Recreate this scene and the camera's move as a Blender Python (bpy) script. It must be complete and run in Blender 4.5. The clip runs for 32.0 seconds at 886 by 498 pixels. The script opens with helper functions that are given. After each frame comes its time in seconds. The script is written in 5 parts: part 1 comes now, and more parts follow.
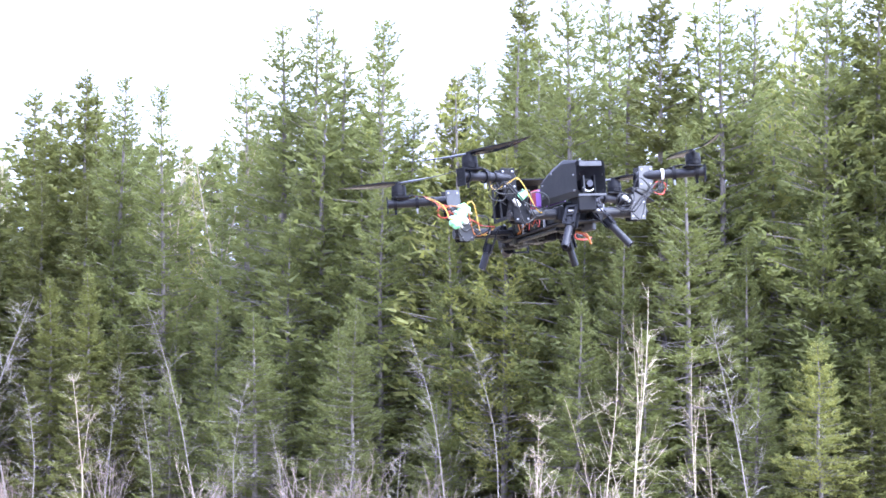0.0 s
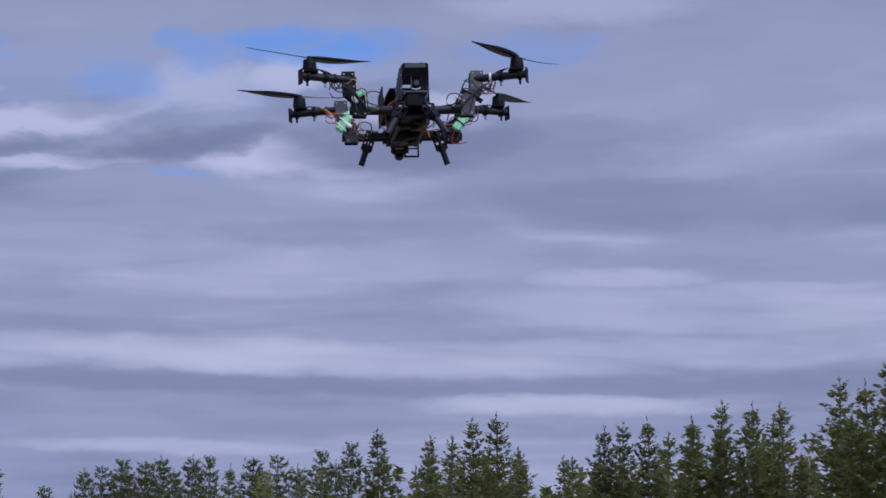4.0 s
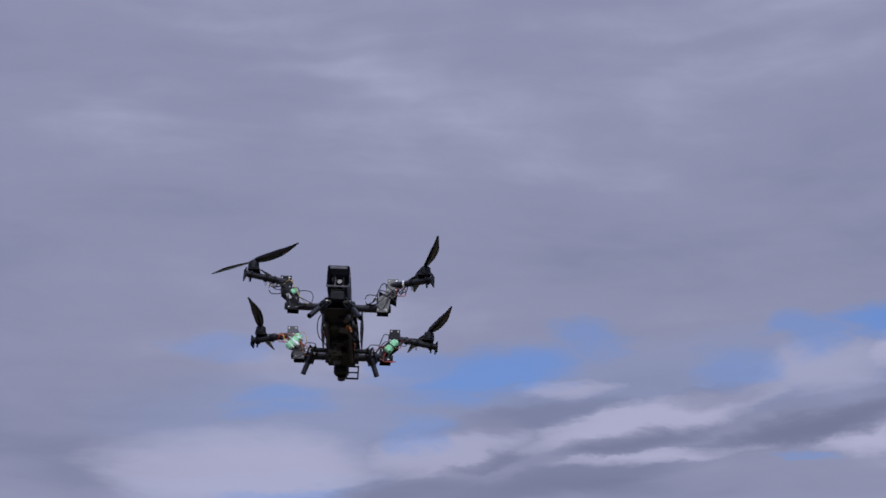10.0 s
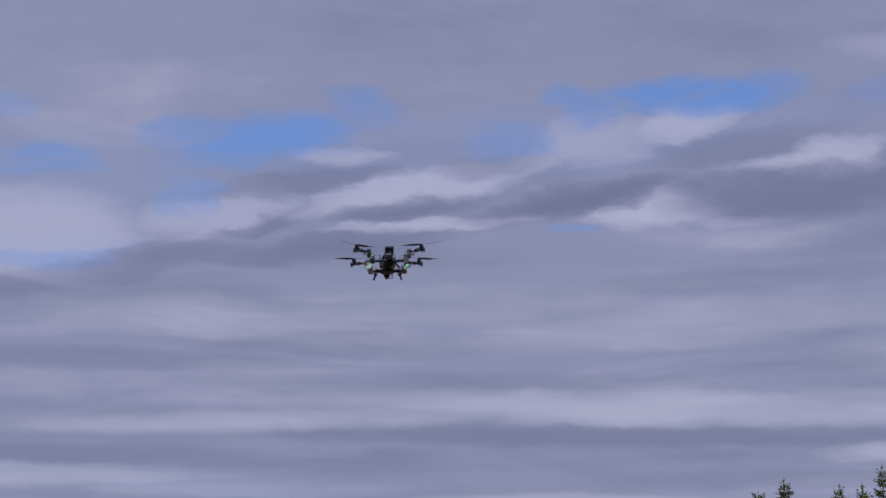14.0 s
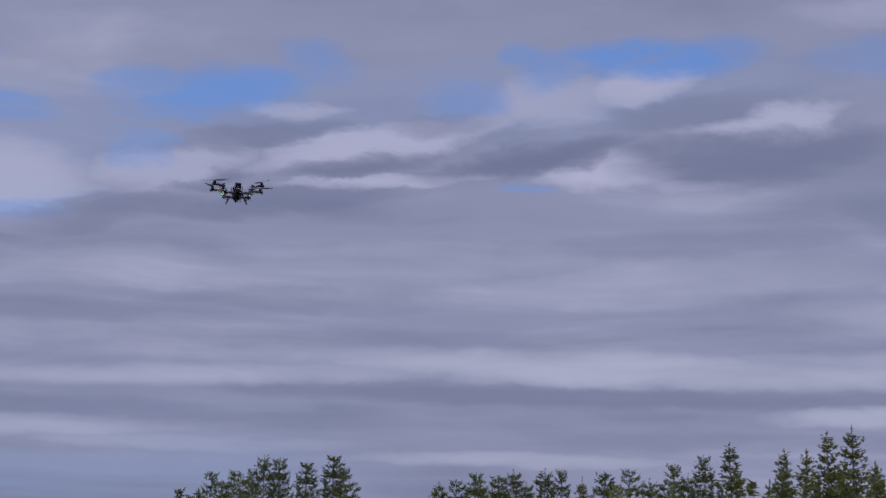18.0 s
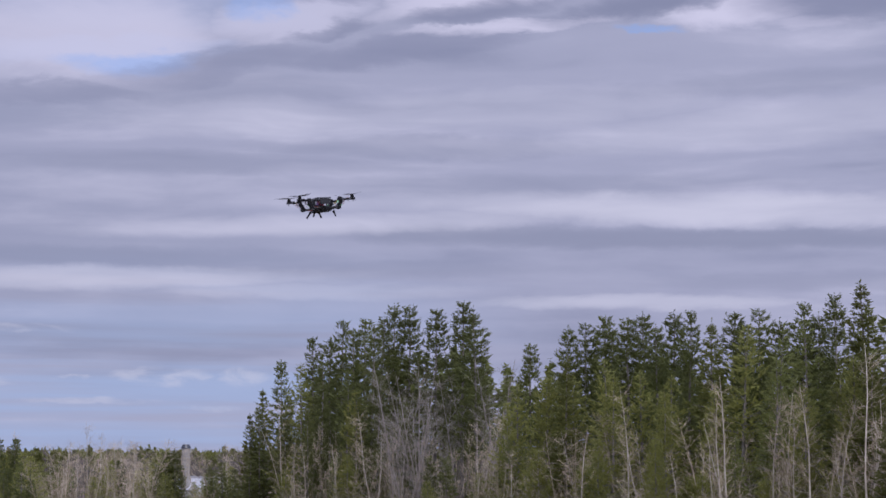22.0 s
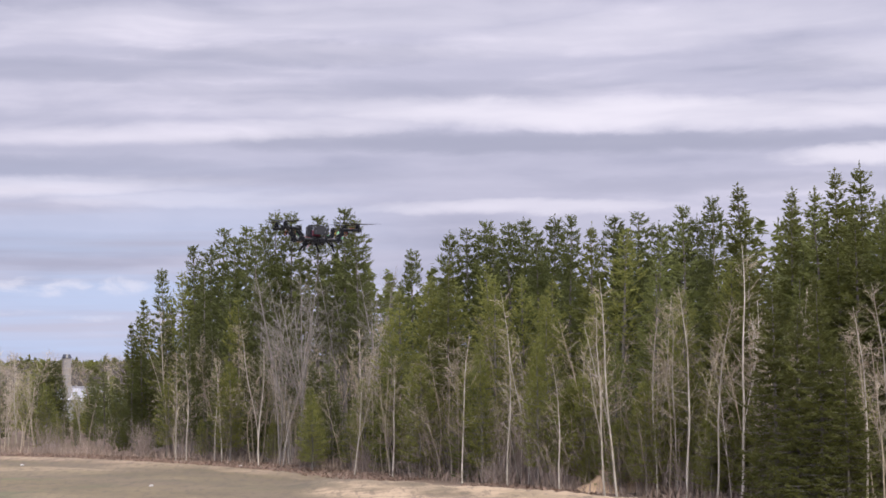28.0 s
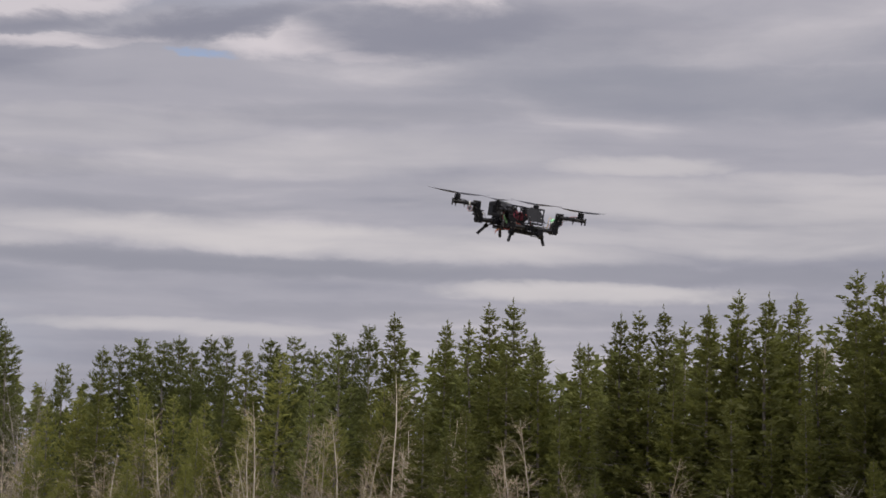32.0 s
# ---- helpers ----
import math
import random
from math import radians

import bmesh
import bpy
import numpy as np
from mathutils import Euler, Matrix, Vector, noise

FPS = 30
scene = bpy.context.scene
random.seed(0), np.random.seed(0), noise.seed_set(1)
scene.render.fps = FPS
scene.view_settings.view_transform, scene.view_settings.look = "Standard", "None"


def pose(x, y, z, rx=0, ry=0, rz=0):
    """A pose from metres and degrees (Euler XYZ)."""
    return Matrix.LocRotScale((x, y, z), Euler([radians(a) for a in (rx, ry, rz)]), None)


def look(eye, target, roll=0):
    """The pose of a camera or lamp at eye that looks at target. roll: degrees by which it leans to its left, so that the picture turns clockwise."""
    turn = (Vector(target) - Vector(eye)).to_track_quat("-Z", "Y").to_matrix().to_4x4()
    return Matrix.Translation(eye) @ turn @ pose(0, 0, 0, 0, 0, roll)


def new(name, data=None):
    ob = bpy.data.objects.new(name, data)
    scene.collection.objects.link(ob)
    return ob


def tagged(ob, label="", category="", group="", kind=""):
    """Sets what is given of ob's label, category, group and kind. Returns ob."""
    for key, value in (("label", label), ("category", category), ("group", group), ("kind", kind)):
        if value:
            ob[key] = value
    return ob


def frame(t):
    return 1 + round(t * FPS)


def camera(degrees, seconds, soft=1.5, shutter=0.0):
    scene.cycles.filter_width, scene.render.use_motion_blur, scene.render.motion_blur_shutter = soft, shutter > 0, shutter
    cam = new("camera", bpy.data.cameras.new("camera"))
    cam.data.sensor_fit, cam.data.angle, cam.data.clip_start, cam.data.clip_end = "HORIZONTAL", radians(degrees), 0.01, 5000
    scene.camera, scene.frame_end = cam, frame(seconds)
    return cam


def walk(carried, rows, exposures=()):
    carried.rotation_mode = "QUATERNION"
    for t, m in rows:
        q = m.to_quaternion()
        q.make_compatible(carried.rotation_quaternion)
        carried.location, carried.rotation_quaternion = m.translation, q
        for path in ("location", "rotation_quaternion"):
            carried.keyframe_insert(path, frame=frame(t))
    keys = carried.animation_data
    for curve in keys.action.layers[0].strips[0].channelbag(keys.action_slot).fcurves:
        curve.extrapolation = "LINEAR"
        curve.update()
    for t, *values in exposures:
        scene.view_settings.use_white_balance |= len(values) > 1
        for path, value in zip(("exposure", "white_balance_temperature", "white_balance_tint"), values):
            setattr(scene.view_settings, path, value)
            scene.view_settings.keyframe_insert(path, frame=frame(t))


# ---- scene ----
# ---- the camera and its way ----
EYE = Vector((0.0, 0.0, 6.0))


def aim(yaw, pitch, roll):
    y, p = radians(yaw), radians(pitch)
    way = Vector((math.sin(y) * math.cos(p), math.cos(y) * math.cos(p), math.sin(p)))
    return look(EYE, EYE + way, roll)


cam = camera(25.25, 32.0, soft=1.65)
CAMERA_ROWS = [
    (0.0, 37.61, 1.89, 0.26),
    (0.5, 39.89, 1.71, -0.58),
    (1.0, 39.20, 3.89, -0.78),
    (1.2, 37.24, 3.85, -1.06),
    (1.4, 34.84, 4.63, -0.99),
    (1.5, 33.91, 5.44, -0.42),
    (2.0, 30.14, 6.91, -0.46),
    (2.5, 26.09, 7.75, 0.23),
    (3.0, 20.27, 8.97, 1.50),
    (3.5, 18.38, 10.75, 0.91),
    (4.0, 14.51, 10.14, 0.44),
    (4.1, 14.56, 10.85, 0.36),
    (4.2, 14.56, 12.59, 0.35),
    (4.5, 13.89, 15.77, 0.33),
    (6.5, 4.81, 22.61, 0.32),
    (7.0, 4.50, 22.84, 0.32),
    (7.5, 4.27, 22.42, 0.35),
    (8.0, 2.41, 22.62, 0.39),
    (8.5, 0.29, 22.14, 0.45),
    (9.0, -3.75, 21.48, 0.24),
    (9.5, -3.70, 20.70, 0.15),
    (10.0, -3.90, 18.35, 0.08),
    (10.5, -0.78, 16.28, 0.21),
    (11.0, 0.35, 13.10, 0.30),
    (11.3, 1.30, 11.12, 0.41),
    (11.5, 1.63, 9.89, 0.48),
    (12.0, 2.23, 9.77, 0.34),
    (12.5, 3.15, 10.05, 0.24),
    (13.0, 2.61, 11.39, 0.24),
    (13.5, 2.90, 11.61, 0.18),
    (15.5, 2.76, 11.59, 0.03),
    (16.0, 2.84, 11.46, 0.06),
    (16.5, 2.74, 10.61, 0.53),
    (17.0, 2.89, 10.63, 0.44),
    (17.5, 3.26, 10.66, 0.91),
    (18.0, 4.30, 10.40, 1.22),
    (18.5, 3.98, 10.46, 1.01),
    (19.0, 3.29, 10.21, 0.91),
    (19.5, 1.92, 8.45, 0.66),
    (20.0, 2.72, 7.35, 0.74),
    (20.5, 2.96, 6.42, 0.42),
    (21.0, 1.60, 6.34, 0.41),
    (21.5, 1.40, 6.10, 0.57),
    (22.0, 0.69, 5.89, 0.17),
    (22.5, 0.13, 5.53, -0.12),
    (23.0, 0.00, 5.32, 0.00),
    (23.5, -0.62, 5.02, 0.06),
    (24.0, -1.20, 4.80, 0.17),
    (24.5, -0.93, 4.66, -0.10),
    (26.5, 0.96, 2.98, -0.33),
    (27.0, 2.56, 3.29, -0.54),
    (27.5, 3.49, 3.49, -0.48),
    (28.0, 4.13, 3.15, -0.67),
    (28.5, 4.93, 2.27, -0.42),
    (29.0, 5.35, 2.73, 0.70),
    (29.5, 5.32, 2.55, 0.62),
    (30.0, 5.67, 3.20, 0.32),
    (30.5, 4.90, 5.17, 0.34),
    (31.0, 5.46, 7.16, 0.40),
    (31.5, 6.42, 7.16, 1.03),
    (32.0, 14.00, 6.81, 1.52),
]
EXPOSURES = [(0.0, 3.1, 5650, 9), (1.0, 3.05, 5600, 9), (1.5, 2.3, 6800, 4), (2.0, 1.70, 6450, 5), (2.5, 0.9, 6100, 9), (3.0, 0.35, 5740, 10),
             (4.0, 0.12, 5700, 10), (7.0, -0.05, 6200, 15), (9.0, -0.05, 6150, 12), (11.0, -0.13, 6050, 11), (13.0, -0.13, 6000, 11), (16.0, -0.13, 6000, 11), (19.0, -0.13, 6050, 10), (21.0, 0.3, 6300, 10),
             (24.0, 0.45, 6500, 9), (27.0, 0.84, 7000, 7), (28.0, 0.92, 7200, 7), (29.0, 1.12, 7400, 6), (30.0, 1.12, 7500, 6), (31.0, 0.45, 7700, 3), (32.0, 0.38, 8050, 1)]
walk(cam, [(t, aim(y, p, r)) for t, y, p, r in CAMERA_ROWS], EXPOSURES)

# ---- sky and sun ----
SUN_AZ, SUN_EL = 160.0, 46.0


class Sock:
    """Arithmetic on node sockets."""

    def __init__(self, tree, s):
        self.tree, self.s = tree, s

    def op(self, kind, *others, clamp=False):
        n = self.tree.nodes.new("ShaderNodeMath")
        n.operation, n.use_clamp = kind, clamp
        for i, o in enumerate((self, *others)):
            if isinstance(o, Sock):
                self.tree.links.new(o.s, n.inputs[i])
            else:
                n.inputs[i].default_value = o
        return Sock(self.tree, n.outputs[0])

    def __add__(self, o): return self.op("ADD", o)
    def __sub__(self, o): return self.op("SUBTRACT", o)
    def __mul__(self, o): return self.op("MULTIPLY", o)
    def __truediv__(self, o): return self.op("DIVIDE", o)

    def ramp(self, a, b, lo=0.0, hi=1.0):
        n = self.tree.nodes.new("ShaderNodeMapRange")
        n.interpolation_type = "SMOOTHSTEP"
        self.tree.links.new(self.s, n.inputs[0])
        for i, v in enumerate((a, b, lo, hi)):
            n.inputs[i + 1].default_value = v
        return Sock(self.tree, n.outputs[0])


def noise_at(tree, x, y, z, scale, detail=4.0, rough=0.5, distort=0.0):
    c = tree.nodes.new("ShaderNodeCombineXYZ")
    for i, v in enumerate((x, y, z)):
        if isinstance(v, Sock):
            tree.links.new(v.s, c.inputs[i])
        else:
            c.inputs[i].default_value = v
    n = tree.nodes.new("ShaderNodeTexNoise")
    n.inputs["Scale"].default_value, n.inputs["Detail"].default_value = scale, detail
    n.inputs["Roughness"].default_value, n.inputs["Distortion"].default_value = rough, distort
    tree.links.new(c.outputs[0], n.inputs["Vector"])
    return Sock(tree, n.outputs["Fac"])


def mix_colour(tree, fac, a, b):
    n = tree.nodes.new("ShaderNodeMix")
    n.data_type = "RGBA"
    for i, v in ((0, fac), (6, a), (7, b)):
        if isinstance(v, Sock):
            tree.links.new(v.s, n.inputs[i])
        elif hasattr(v, "links"):
            tree.links.new(v, n.inputs[i])
        else:
            n.inputs[i].default_value = (*v, 1.0) if i else v
    return n.outputs[2]


def make_world():
    w = bpy.data.worlds.new("sky")
    scene.world = w
    w.use_nodes = True
    tree = w.node_tree
    tree.nodes.clear()
    tc = tree.nodes.new("ShaderNodeTexCoord")
    sep = tree.nodes.new("ShaderNodeSeparateXYZ")
    tree.links.new(tc.outputs["Generated"], sep.inputs[0])
    dx, dy, dz = (Sock(tree, sep.outputs[i]) for i in range(3))
    az = dx.op("ARCTAN2", dy) * 57.29578
    el = dz.op("ARCSINE") * 57.29578
    # the sheet of cloud: long level bands low down, soft mottling above
    warp = noise_at(tree, az * 0.09, el * 0.22, 2.2, 1.0, 3.0) - 0.5
    elw = el + warp * el.ramp(4.0, 13.0, 0.6, 2.0)
    broad = noise_at(tree, az * 0.06, elw * 0.20, 3.1, 1.0, 3.0, 0.5, 0.2)
    bands = noise_at(tree, az * 0.030, elw * 0.75, 7.7, 1.0, 3.0, 0.5)
    fine = noise_at(tree, az * 0.16, elw * 1.05, 1.3, 1.0, 4.0, 0.5, 0.2)
    wisp = noise_at(tree, az * 0.5, elw * 1.3, 9.1, 1.0, 5.0, 0.6, 0.5)
    low = el.ramp(14.5, 9.0)
    tone = (bands - 0.5) * (low * 0.45 + 0.10) + (broad - 0.5) * 0.55 + (fine - 0.5) * (low * 0.26 + 0.16) + (wisp - 0.5) * 0.10 + 0.5

    # torn outlines: the bearings that the patches are laid out in, stirred at two sizes
    rag = noise_at(tree, az * 0.30, el * 0.8, 6.1, 1.0, 6.0, 0.62, 0.3) - 0.5
    rag2 = noise_at(tree, az * 0.22, el * 0.7, 16.4, 1.0, 5.0, 0.6, 0.3) - 0.5

    def stirred(side, rise):
        return az + rag2 * side, el + rag * rise + warp * 0.3

    torn, calm = stirred(4.5, 1.25), stirred(6.0, 0.6)

    def patches(at, rows, soft=2.2):
        """The strongest of some ragged oval patches: bearing, height, half length, half depth, slope, strength."""
        out = None
        x, y = at
        for a0, e0, ra, re, slope, weight in rows:
            ca, sa = math.cos(radians(slope)), math.sin(radians(slope))
            along = x.op("MULTIPLY_ADD", ca / ra, (y * (sa / ra)) - (a0 * ca + e0 * sa) / ra) if slope else x.op("MULTIPLY_ADD", 1 / ra, -a0 / ra)
            up = y.op("MULTIPLY_ADD", ca / re, (x * (-sa / re)) + (a0 * sa - e0 * ca) / re) if slope else y.op("MULTIPLY_ADD", 1 / re, -e0 / re)
            k = along.op("MULTIPLY_ADD", along, up * up).ramp(soft, 0.1, 0.0, weight)
            out = out.op("MAXIMUM", k) if out else k
        return out

    dark, mid, bright = (0.215, 0.228, 0.338), (0.288, 0.296, 0.418), (0.43, 0.425, 0.56)
    c = mix_colour(tree, tone.ramp(0.30, 0.52), dark, mid)
    c = mix_colour(tree, tone.ramp(0.50, 0.72), c, bright)
    # level bands: darker undersides, then the pale streaks over them
    shade = patches(calm, ((8, 6.15, 10, 0.28, -1, 0.75), (0, 8.8, 4.5, 0.3, 0, 0.5), (11, 10.6, 4.5, 0.3, 2, 0.35), (-8, 5.6, 5, 0.25, 0, 0.5), (-2, 5.3, 5, 0.25, 0, 0.4), (-6, 8.3, 5, 0.3, 0, 0.4),
                           (14, 4.9, 7, 0.25, 0, 0.4), (22, 6.15, 7, 0.25, 0, 0.6), (-8, 3.4, 6, 0.3, 0, 0.5), (-6, 10.4, 4, 0.35, 3, 0.35), (3, 7.7, 7, 0.3, 0, 0.35), (30, 6.2, 5, 0.25, 0, 0.4)))
    c = mix_colour(tree, shade, c, (0.196, 0.21, 0.31))
    heavy = patches(calm, ((20, 11.5, 6.5, 0.75, -2, 0.75), (28, 11.3, 6, 0.65, -3, 0.75), (17, 12.4, 4.5, 0.7, 0, 0.55), (36, 11.9, 6, 0.5, -3, 0.55), (25, 12.6, 6, 0.6, 0, 0.35), (-13, 9.6, 3.5, 0.5, 0, 0.45), (-10, 6.0, 5.5, 2.2, 0, 0.33)))
    c = mix_colour(tree, heavy, c, (0.19, 0.208, 0.315))
    streak = patches(calm, ((9.5, 6.95, 7.5, 0.34, -1.5, 0.85), (-2, 6.6, 5, 0.22, 2, 0.45), (18.5, 5.6, 3.4, 0.20, 0, 0.8), (6.3, 4.32, 3.2, 0.16, 0, 0.6), (-8.5, 5.0, 4, 0.24, 1, 0.6), (-3, 4.65, 3, 0.18, 0, 0.4),
                            (23.5, 8.2, 7, 0.55, -1, 0.6), (27, 7.2, 7, 0.4, 0, 0.65), (10.5, 9.4, 5, 0.45, 3, 0.35), (19.8, 9.3, 2.2, 0.22, 0, 0.6), (24.6, 8.95, 2, 0.15, 0, 0.4), (37.6, 10.7, 2.8, 0.36, 4, 1.0),
                            (17.5, 7.2, 4, 0.2, 0, 0.5), (-4.5, 9.6, 3.5, 0.4, 0, 0.35), (2, 9.9, 4, 0.4, 2, 0.35)), 3.2)
    c = mix_colour(tree, streak * (fine.ramp(0.30, 0.6) * 0.4 + 0.55), c, (0.475, 0.47, 0.59))
    # the torn gap through which blue shows, with its bright rims and dark scraps below
    sky = tree.nodes.new("ShaderNodeTexSky")
    sky.sky_type, sky.sun_disc = "NISHITA", False
    sky.sun_elevation, sky.sun_rotation = radians(SUN_EL), radians(SUN_AZ)
    dim = tree.nodes.new("ShaderNodeVectorMath")
    dim.operation = "SCALE"
    dim.inputs["Scale"].default_value = 0.12
    tree.links.new(sky.outputs[0], dim.inputs[0])
    blue = mix_colour(tree, 0.7, dim.outputs[0], (0.125, 0.245, 0.63))
    haze = patches(torn, ((5, 14.6, 11, 1.0, 4, 0.26), (-8, 13.4, 5, 1.2, 0, 0.30), (-9, 11.4, 3.2, 0.35, 2, 0.55)))
    c = mix_colour(tree, haze, c, (0.27, 0.34, 0.56))
    rim = patches(torn, ((2.3, 13.4, 3.4, 0.42, 11, 0.8), (2.6, 12.25, 2.4, 0.18, 4, 0.8), (9.1, 12.65, 1.7, 0.42, 6, 0.9), (-9.7, 11.8, 3.4, 1.1, 0, 0.72), (-4.1, 12.6, 2.2, 0.6, 12, 0.6), (9.9, 15.15, 1.5, 0.45, 10, 0.7),
                         (14.0, 14.2, 2.0, 0.3, 8, 0.75), (7.0, 14.7, 1.8, 0.6, 0, 0.5), (-0.4, 14.35, 1.1, 0.3, 0, 0.55), (13.9, 14.0, 1.4, 0.35, 0, 0.55), (18.3, 17.2, 3.2, 0.5, 0, 0.4), (11.1, 12.3, 1.2, 0.2, 0, 0.6)))
    c = mix_colour(tree, rim, c, (0.49, 0.475, 0.62))
    tear = patches(torn, ((10.5, 15.95, 2.6, 0.55, 3, 0.95), (-2.6, 14.75, 2.3, 0.7, 8, 0.9), (-5.1, 14.9, 1.3, 0.4, 0, 0.55), (-4.9, 13.1, 0.8, 0.5, 0, 0.45), (-8.8, 13.9, 1.4, 0.4, 0, 0.6), (0.7, 15.7, 1.2, 0.5, 0, 0.55),
                          (4.5, 14.7, 1.2, 0.5, 0, 0.45), (6.8, 15.7, 0.9, 0.6, 0, 0.55), (-10.6, 15.5, 1.4, 0.4, 0, 0.4), (-8.3, 11.1, 1.7, 0.3, 3, 0.5), (6.3, 12.1, 0.9, 0.13, 0, 0.55), (17.2, 15.9, 1.6, 0.5, 0, 0.4)))
    c = mix_colour(tree, tear * (wisp.ramp(0.30, 0.55) * 0.45 + 0.55), c, blue)
    scraps = patches(torn, ((7.0, 13.0, 2.8, 0.42, 9, 0.95), (13.6, 13.1, 3.4, 0.7, 6, 0.85), (1.7, 12.75, 1.7, 0.30, 6, 0.75), (-1.7, 13.45, 2.6, 0.32, 6, 0.6), (-0.3, 11.6, 3.0, 0.38, 6, 0.6), (-2.7, 12.25, 1.1, 0.2, 6, 0.6),
                            (-5.6, 11.1, 3.6, 0.4, 8, 0.5), (12.1, 14.5, 2.6, 0.42, 8, 0.5), (4.1, 13.95, 1.3, 0.3, 4, 0.5), (-11, 10.2, 2.2, 0.3, 0, 0.5), (18, 13.2, 4, 0.6, 0, 0.4)))
    c = mix_colour(tree, scraps, c, (0.182, 0.195, 0.30))
    # thin clear air low over the open side, with small bright puffs
    clear = el.ramp(6.5, 1.0) * az.ramp(5.0, -3.0) * noise_at(tree, az * 0.05, el * 1.3, 5.5, 1.0, 4.0).ramp(0.66, 0.42)
    c = mix_colour(tree, clear * 0.8, c, (0.275, 0.345, 0.54))
    puff = patches(calm, ((-6.8, 2.15, 0.9, 0.22, 0, 0.8), (-4.6, 2.15, 0.6, 0.22, 0, 0.7), (-9.4, 2.05, 0.5, 0.07, 0, 0.9), (-11.6, 1.95, 1.2, 0.12, 0, 0.6), (-9.5, 1.45, 1.4, 0.08, 0, 0.6), (-11.4, 3.5, 1.6, 0.10, 0, 0.5), (-6.2, 1.3, 0.9, 0.08, 0, 0.4)))
    c = mix_colour(tree, puff * (wisp.ramp(0.36, 0.60) * 0.75), c, (0.43, 0.435, 0.55))
    bg = tree.nodes.new("ShaderNodeBackground")
    # an overcast sky brightens towards the zenith, and more towards the veiled sun
    a, e = radians(SUN_AZ), radians(SUN_EL)
    sunward = dx * (math.sin(a) * math.cos(e)) + dy * (math.cos(a) * math.cos(e)) + dz * math.sin(e)
    tree.links.new((el.ramp(27.0, 75.0, 1.0, 2.4) + sunward.ramp(0.1, 1.0, 0.0, 2.6)).s, bg.inputs["Strength"])
    tree.links.new(c, bg.inputs["Color"])
    out = tree.nodes.new("ShaderNodeOutputWorld")
    tree.links.new(bg.outputs[0], out.inputs[0])


make_world()
sun = new("sun", bpy.data.lights.new("sun", "SUN"))
sun.data.energy, sun.data.angle, sun.data.color = 1.6, radians(38), (1.0, 0.955, 0.89)
a, e = radians(SUN_AZ), radians(SUN_EL)
sun.matrix_world = look((0, 0, 50), Vector((0, 0, 50)) - Vector((math.sin(a) * math.cos(e), math.cos(a) * math.cos(e), math.sin(e))))


# ---- materials ----
def material(name, base, second=None, scale=8.0, rough=0.6, metal=0.0, bump=0.0, bump_scale=60.0, vary=0.0, island=0.0, stretch=(1, 1, 1), coords="Object"):
    """A principled material with noise between two colours, a fine bump, and variation by object or by piece."""
    m = bpy.data.materials.new(name)
    m.use_nodes = True
    tree = m.node_tree
    b = tree.nodes["Principled BSDF"]
    b.inputs["Roughness"].default_value, b.inputs["Metallic"].default_value = rough, metal
    tc = tree.nodes.new("ShaderNodeTexCoord")
    mp = tree.nodes.new("ShaderNodeMapping")
    mp.inputs["Scale"].default_value = stretch
    tree.links.new(tc.outputs[coords], mp.inputs[0])

    def tex(s, d):
        n = tree.nodes.new("ShaderNodeTexNoise")
        n.inputs["Scale"].default_value, n.inputs["Detail"].default_value = s, d
        tree.links.new(mp.outputs[0], n.inputs["Vector"])
        return Sock(tree, n.outputs["Fac"])

    f = tex(scale, 5.0) * 0.65 + tex(scale * 7.0, 3.0) * 0.35
    col = mix_colour(tree, f.ramp(0.36, 0.64), base, second or tuple(c * 0.7 for c in base))
    bright = None
    if vary:
        oi = tree.nodes.new("ShaderNodeObjectInfo")
        bright = Sock(tree, oi.outputs["Random"]) * (2 * vary) + (1 - vary)
    if island:
        g = tree.nodes.new("ShaderNodeNewGeometry")
        k = Sock(tree, g.outputs["Random Per Island"]) * (2 * island) + (1 - island)
        bright = bright * k if bright else k
    if bright:
        sc = tree.nodes.new("ShaderNodeVectorMath")
        sc.operation = "SCALE"
        tree.links.new(col, sc.inputs[0])
        tree.links.new(bright.s, sc.inputs["Scale"])
        col = sc.outputs[0]
    tree.links.new(col, b.inputs["Base Color"])
    if bump:
        bp = tree.nodes.new("ShaderNodeBump")
        bp.inputs["Strength"].default_value, bp.inputs["Distance"].default_value = bump, 0.02
        tree.links.new(tex(bump_scale, 4.0).s, bp.inputs["Height"])
        tree.links.new(bp.outputs[0], b.inputs["Normal"])
    return m


def leafy(name, base, second, vary=0.22):
    m = material(name, base, second, scale=0.5, rough=0.7, vary=vary, island=0.15)
    tree = m.node_tree
    b, out = tree.nodes["Principled BSDF"], tree.nodes["Material Output"]
    tr = tree.nodes.new("ShaderNodeBsdfTranslucent")
    tree.links.new(b.inputs["Base Color"].links[0].from_socket, tr.inputs[0])
    mx = tree.nodes.new("ShaderNodeMixShader")
    mx.inputs[0].default_value = 0.58
    tree.links.new(b.outputs[0], mx.inputs[1])
    tree.links.new(tr.outputs[0], mx.inputs[2])
    tree.links.new(mx.outputs[0], out.inputs[0])
    return m


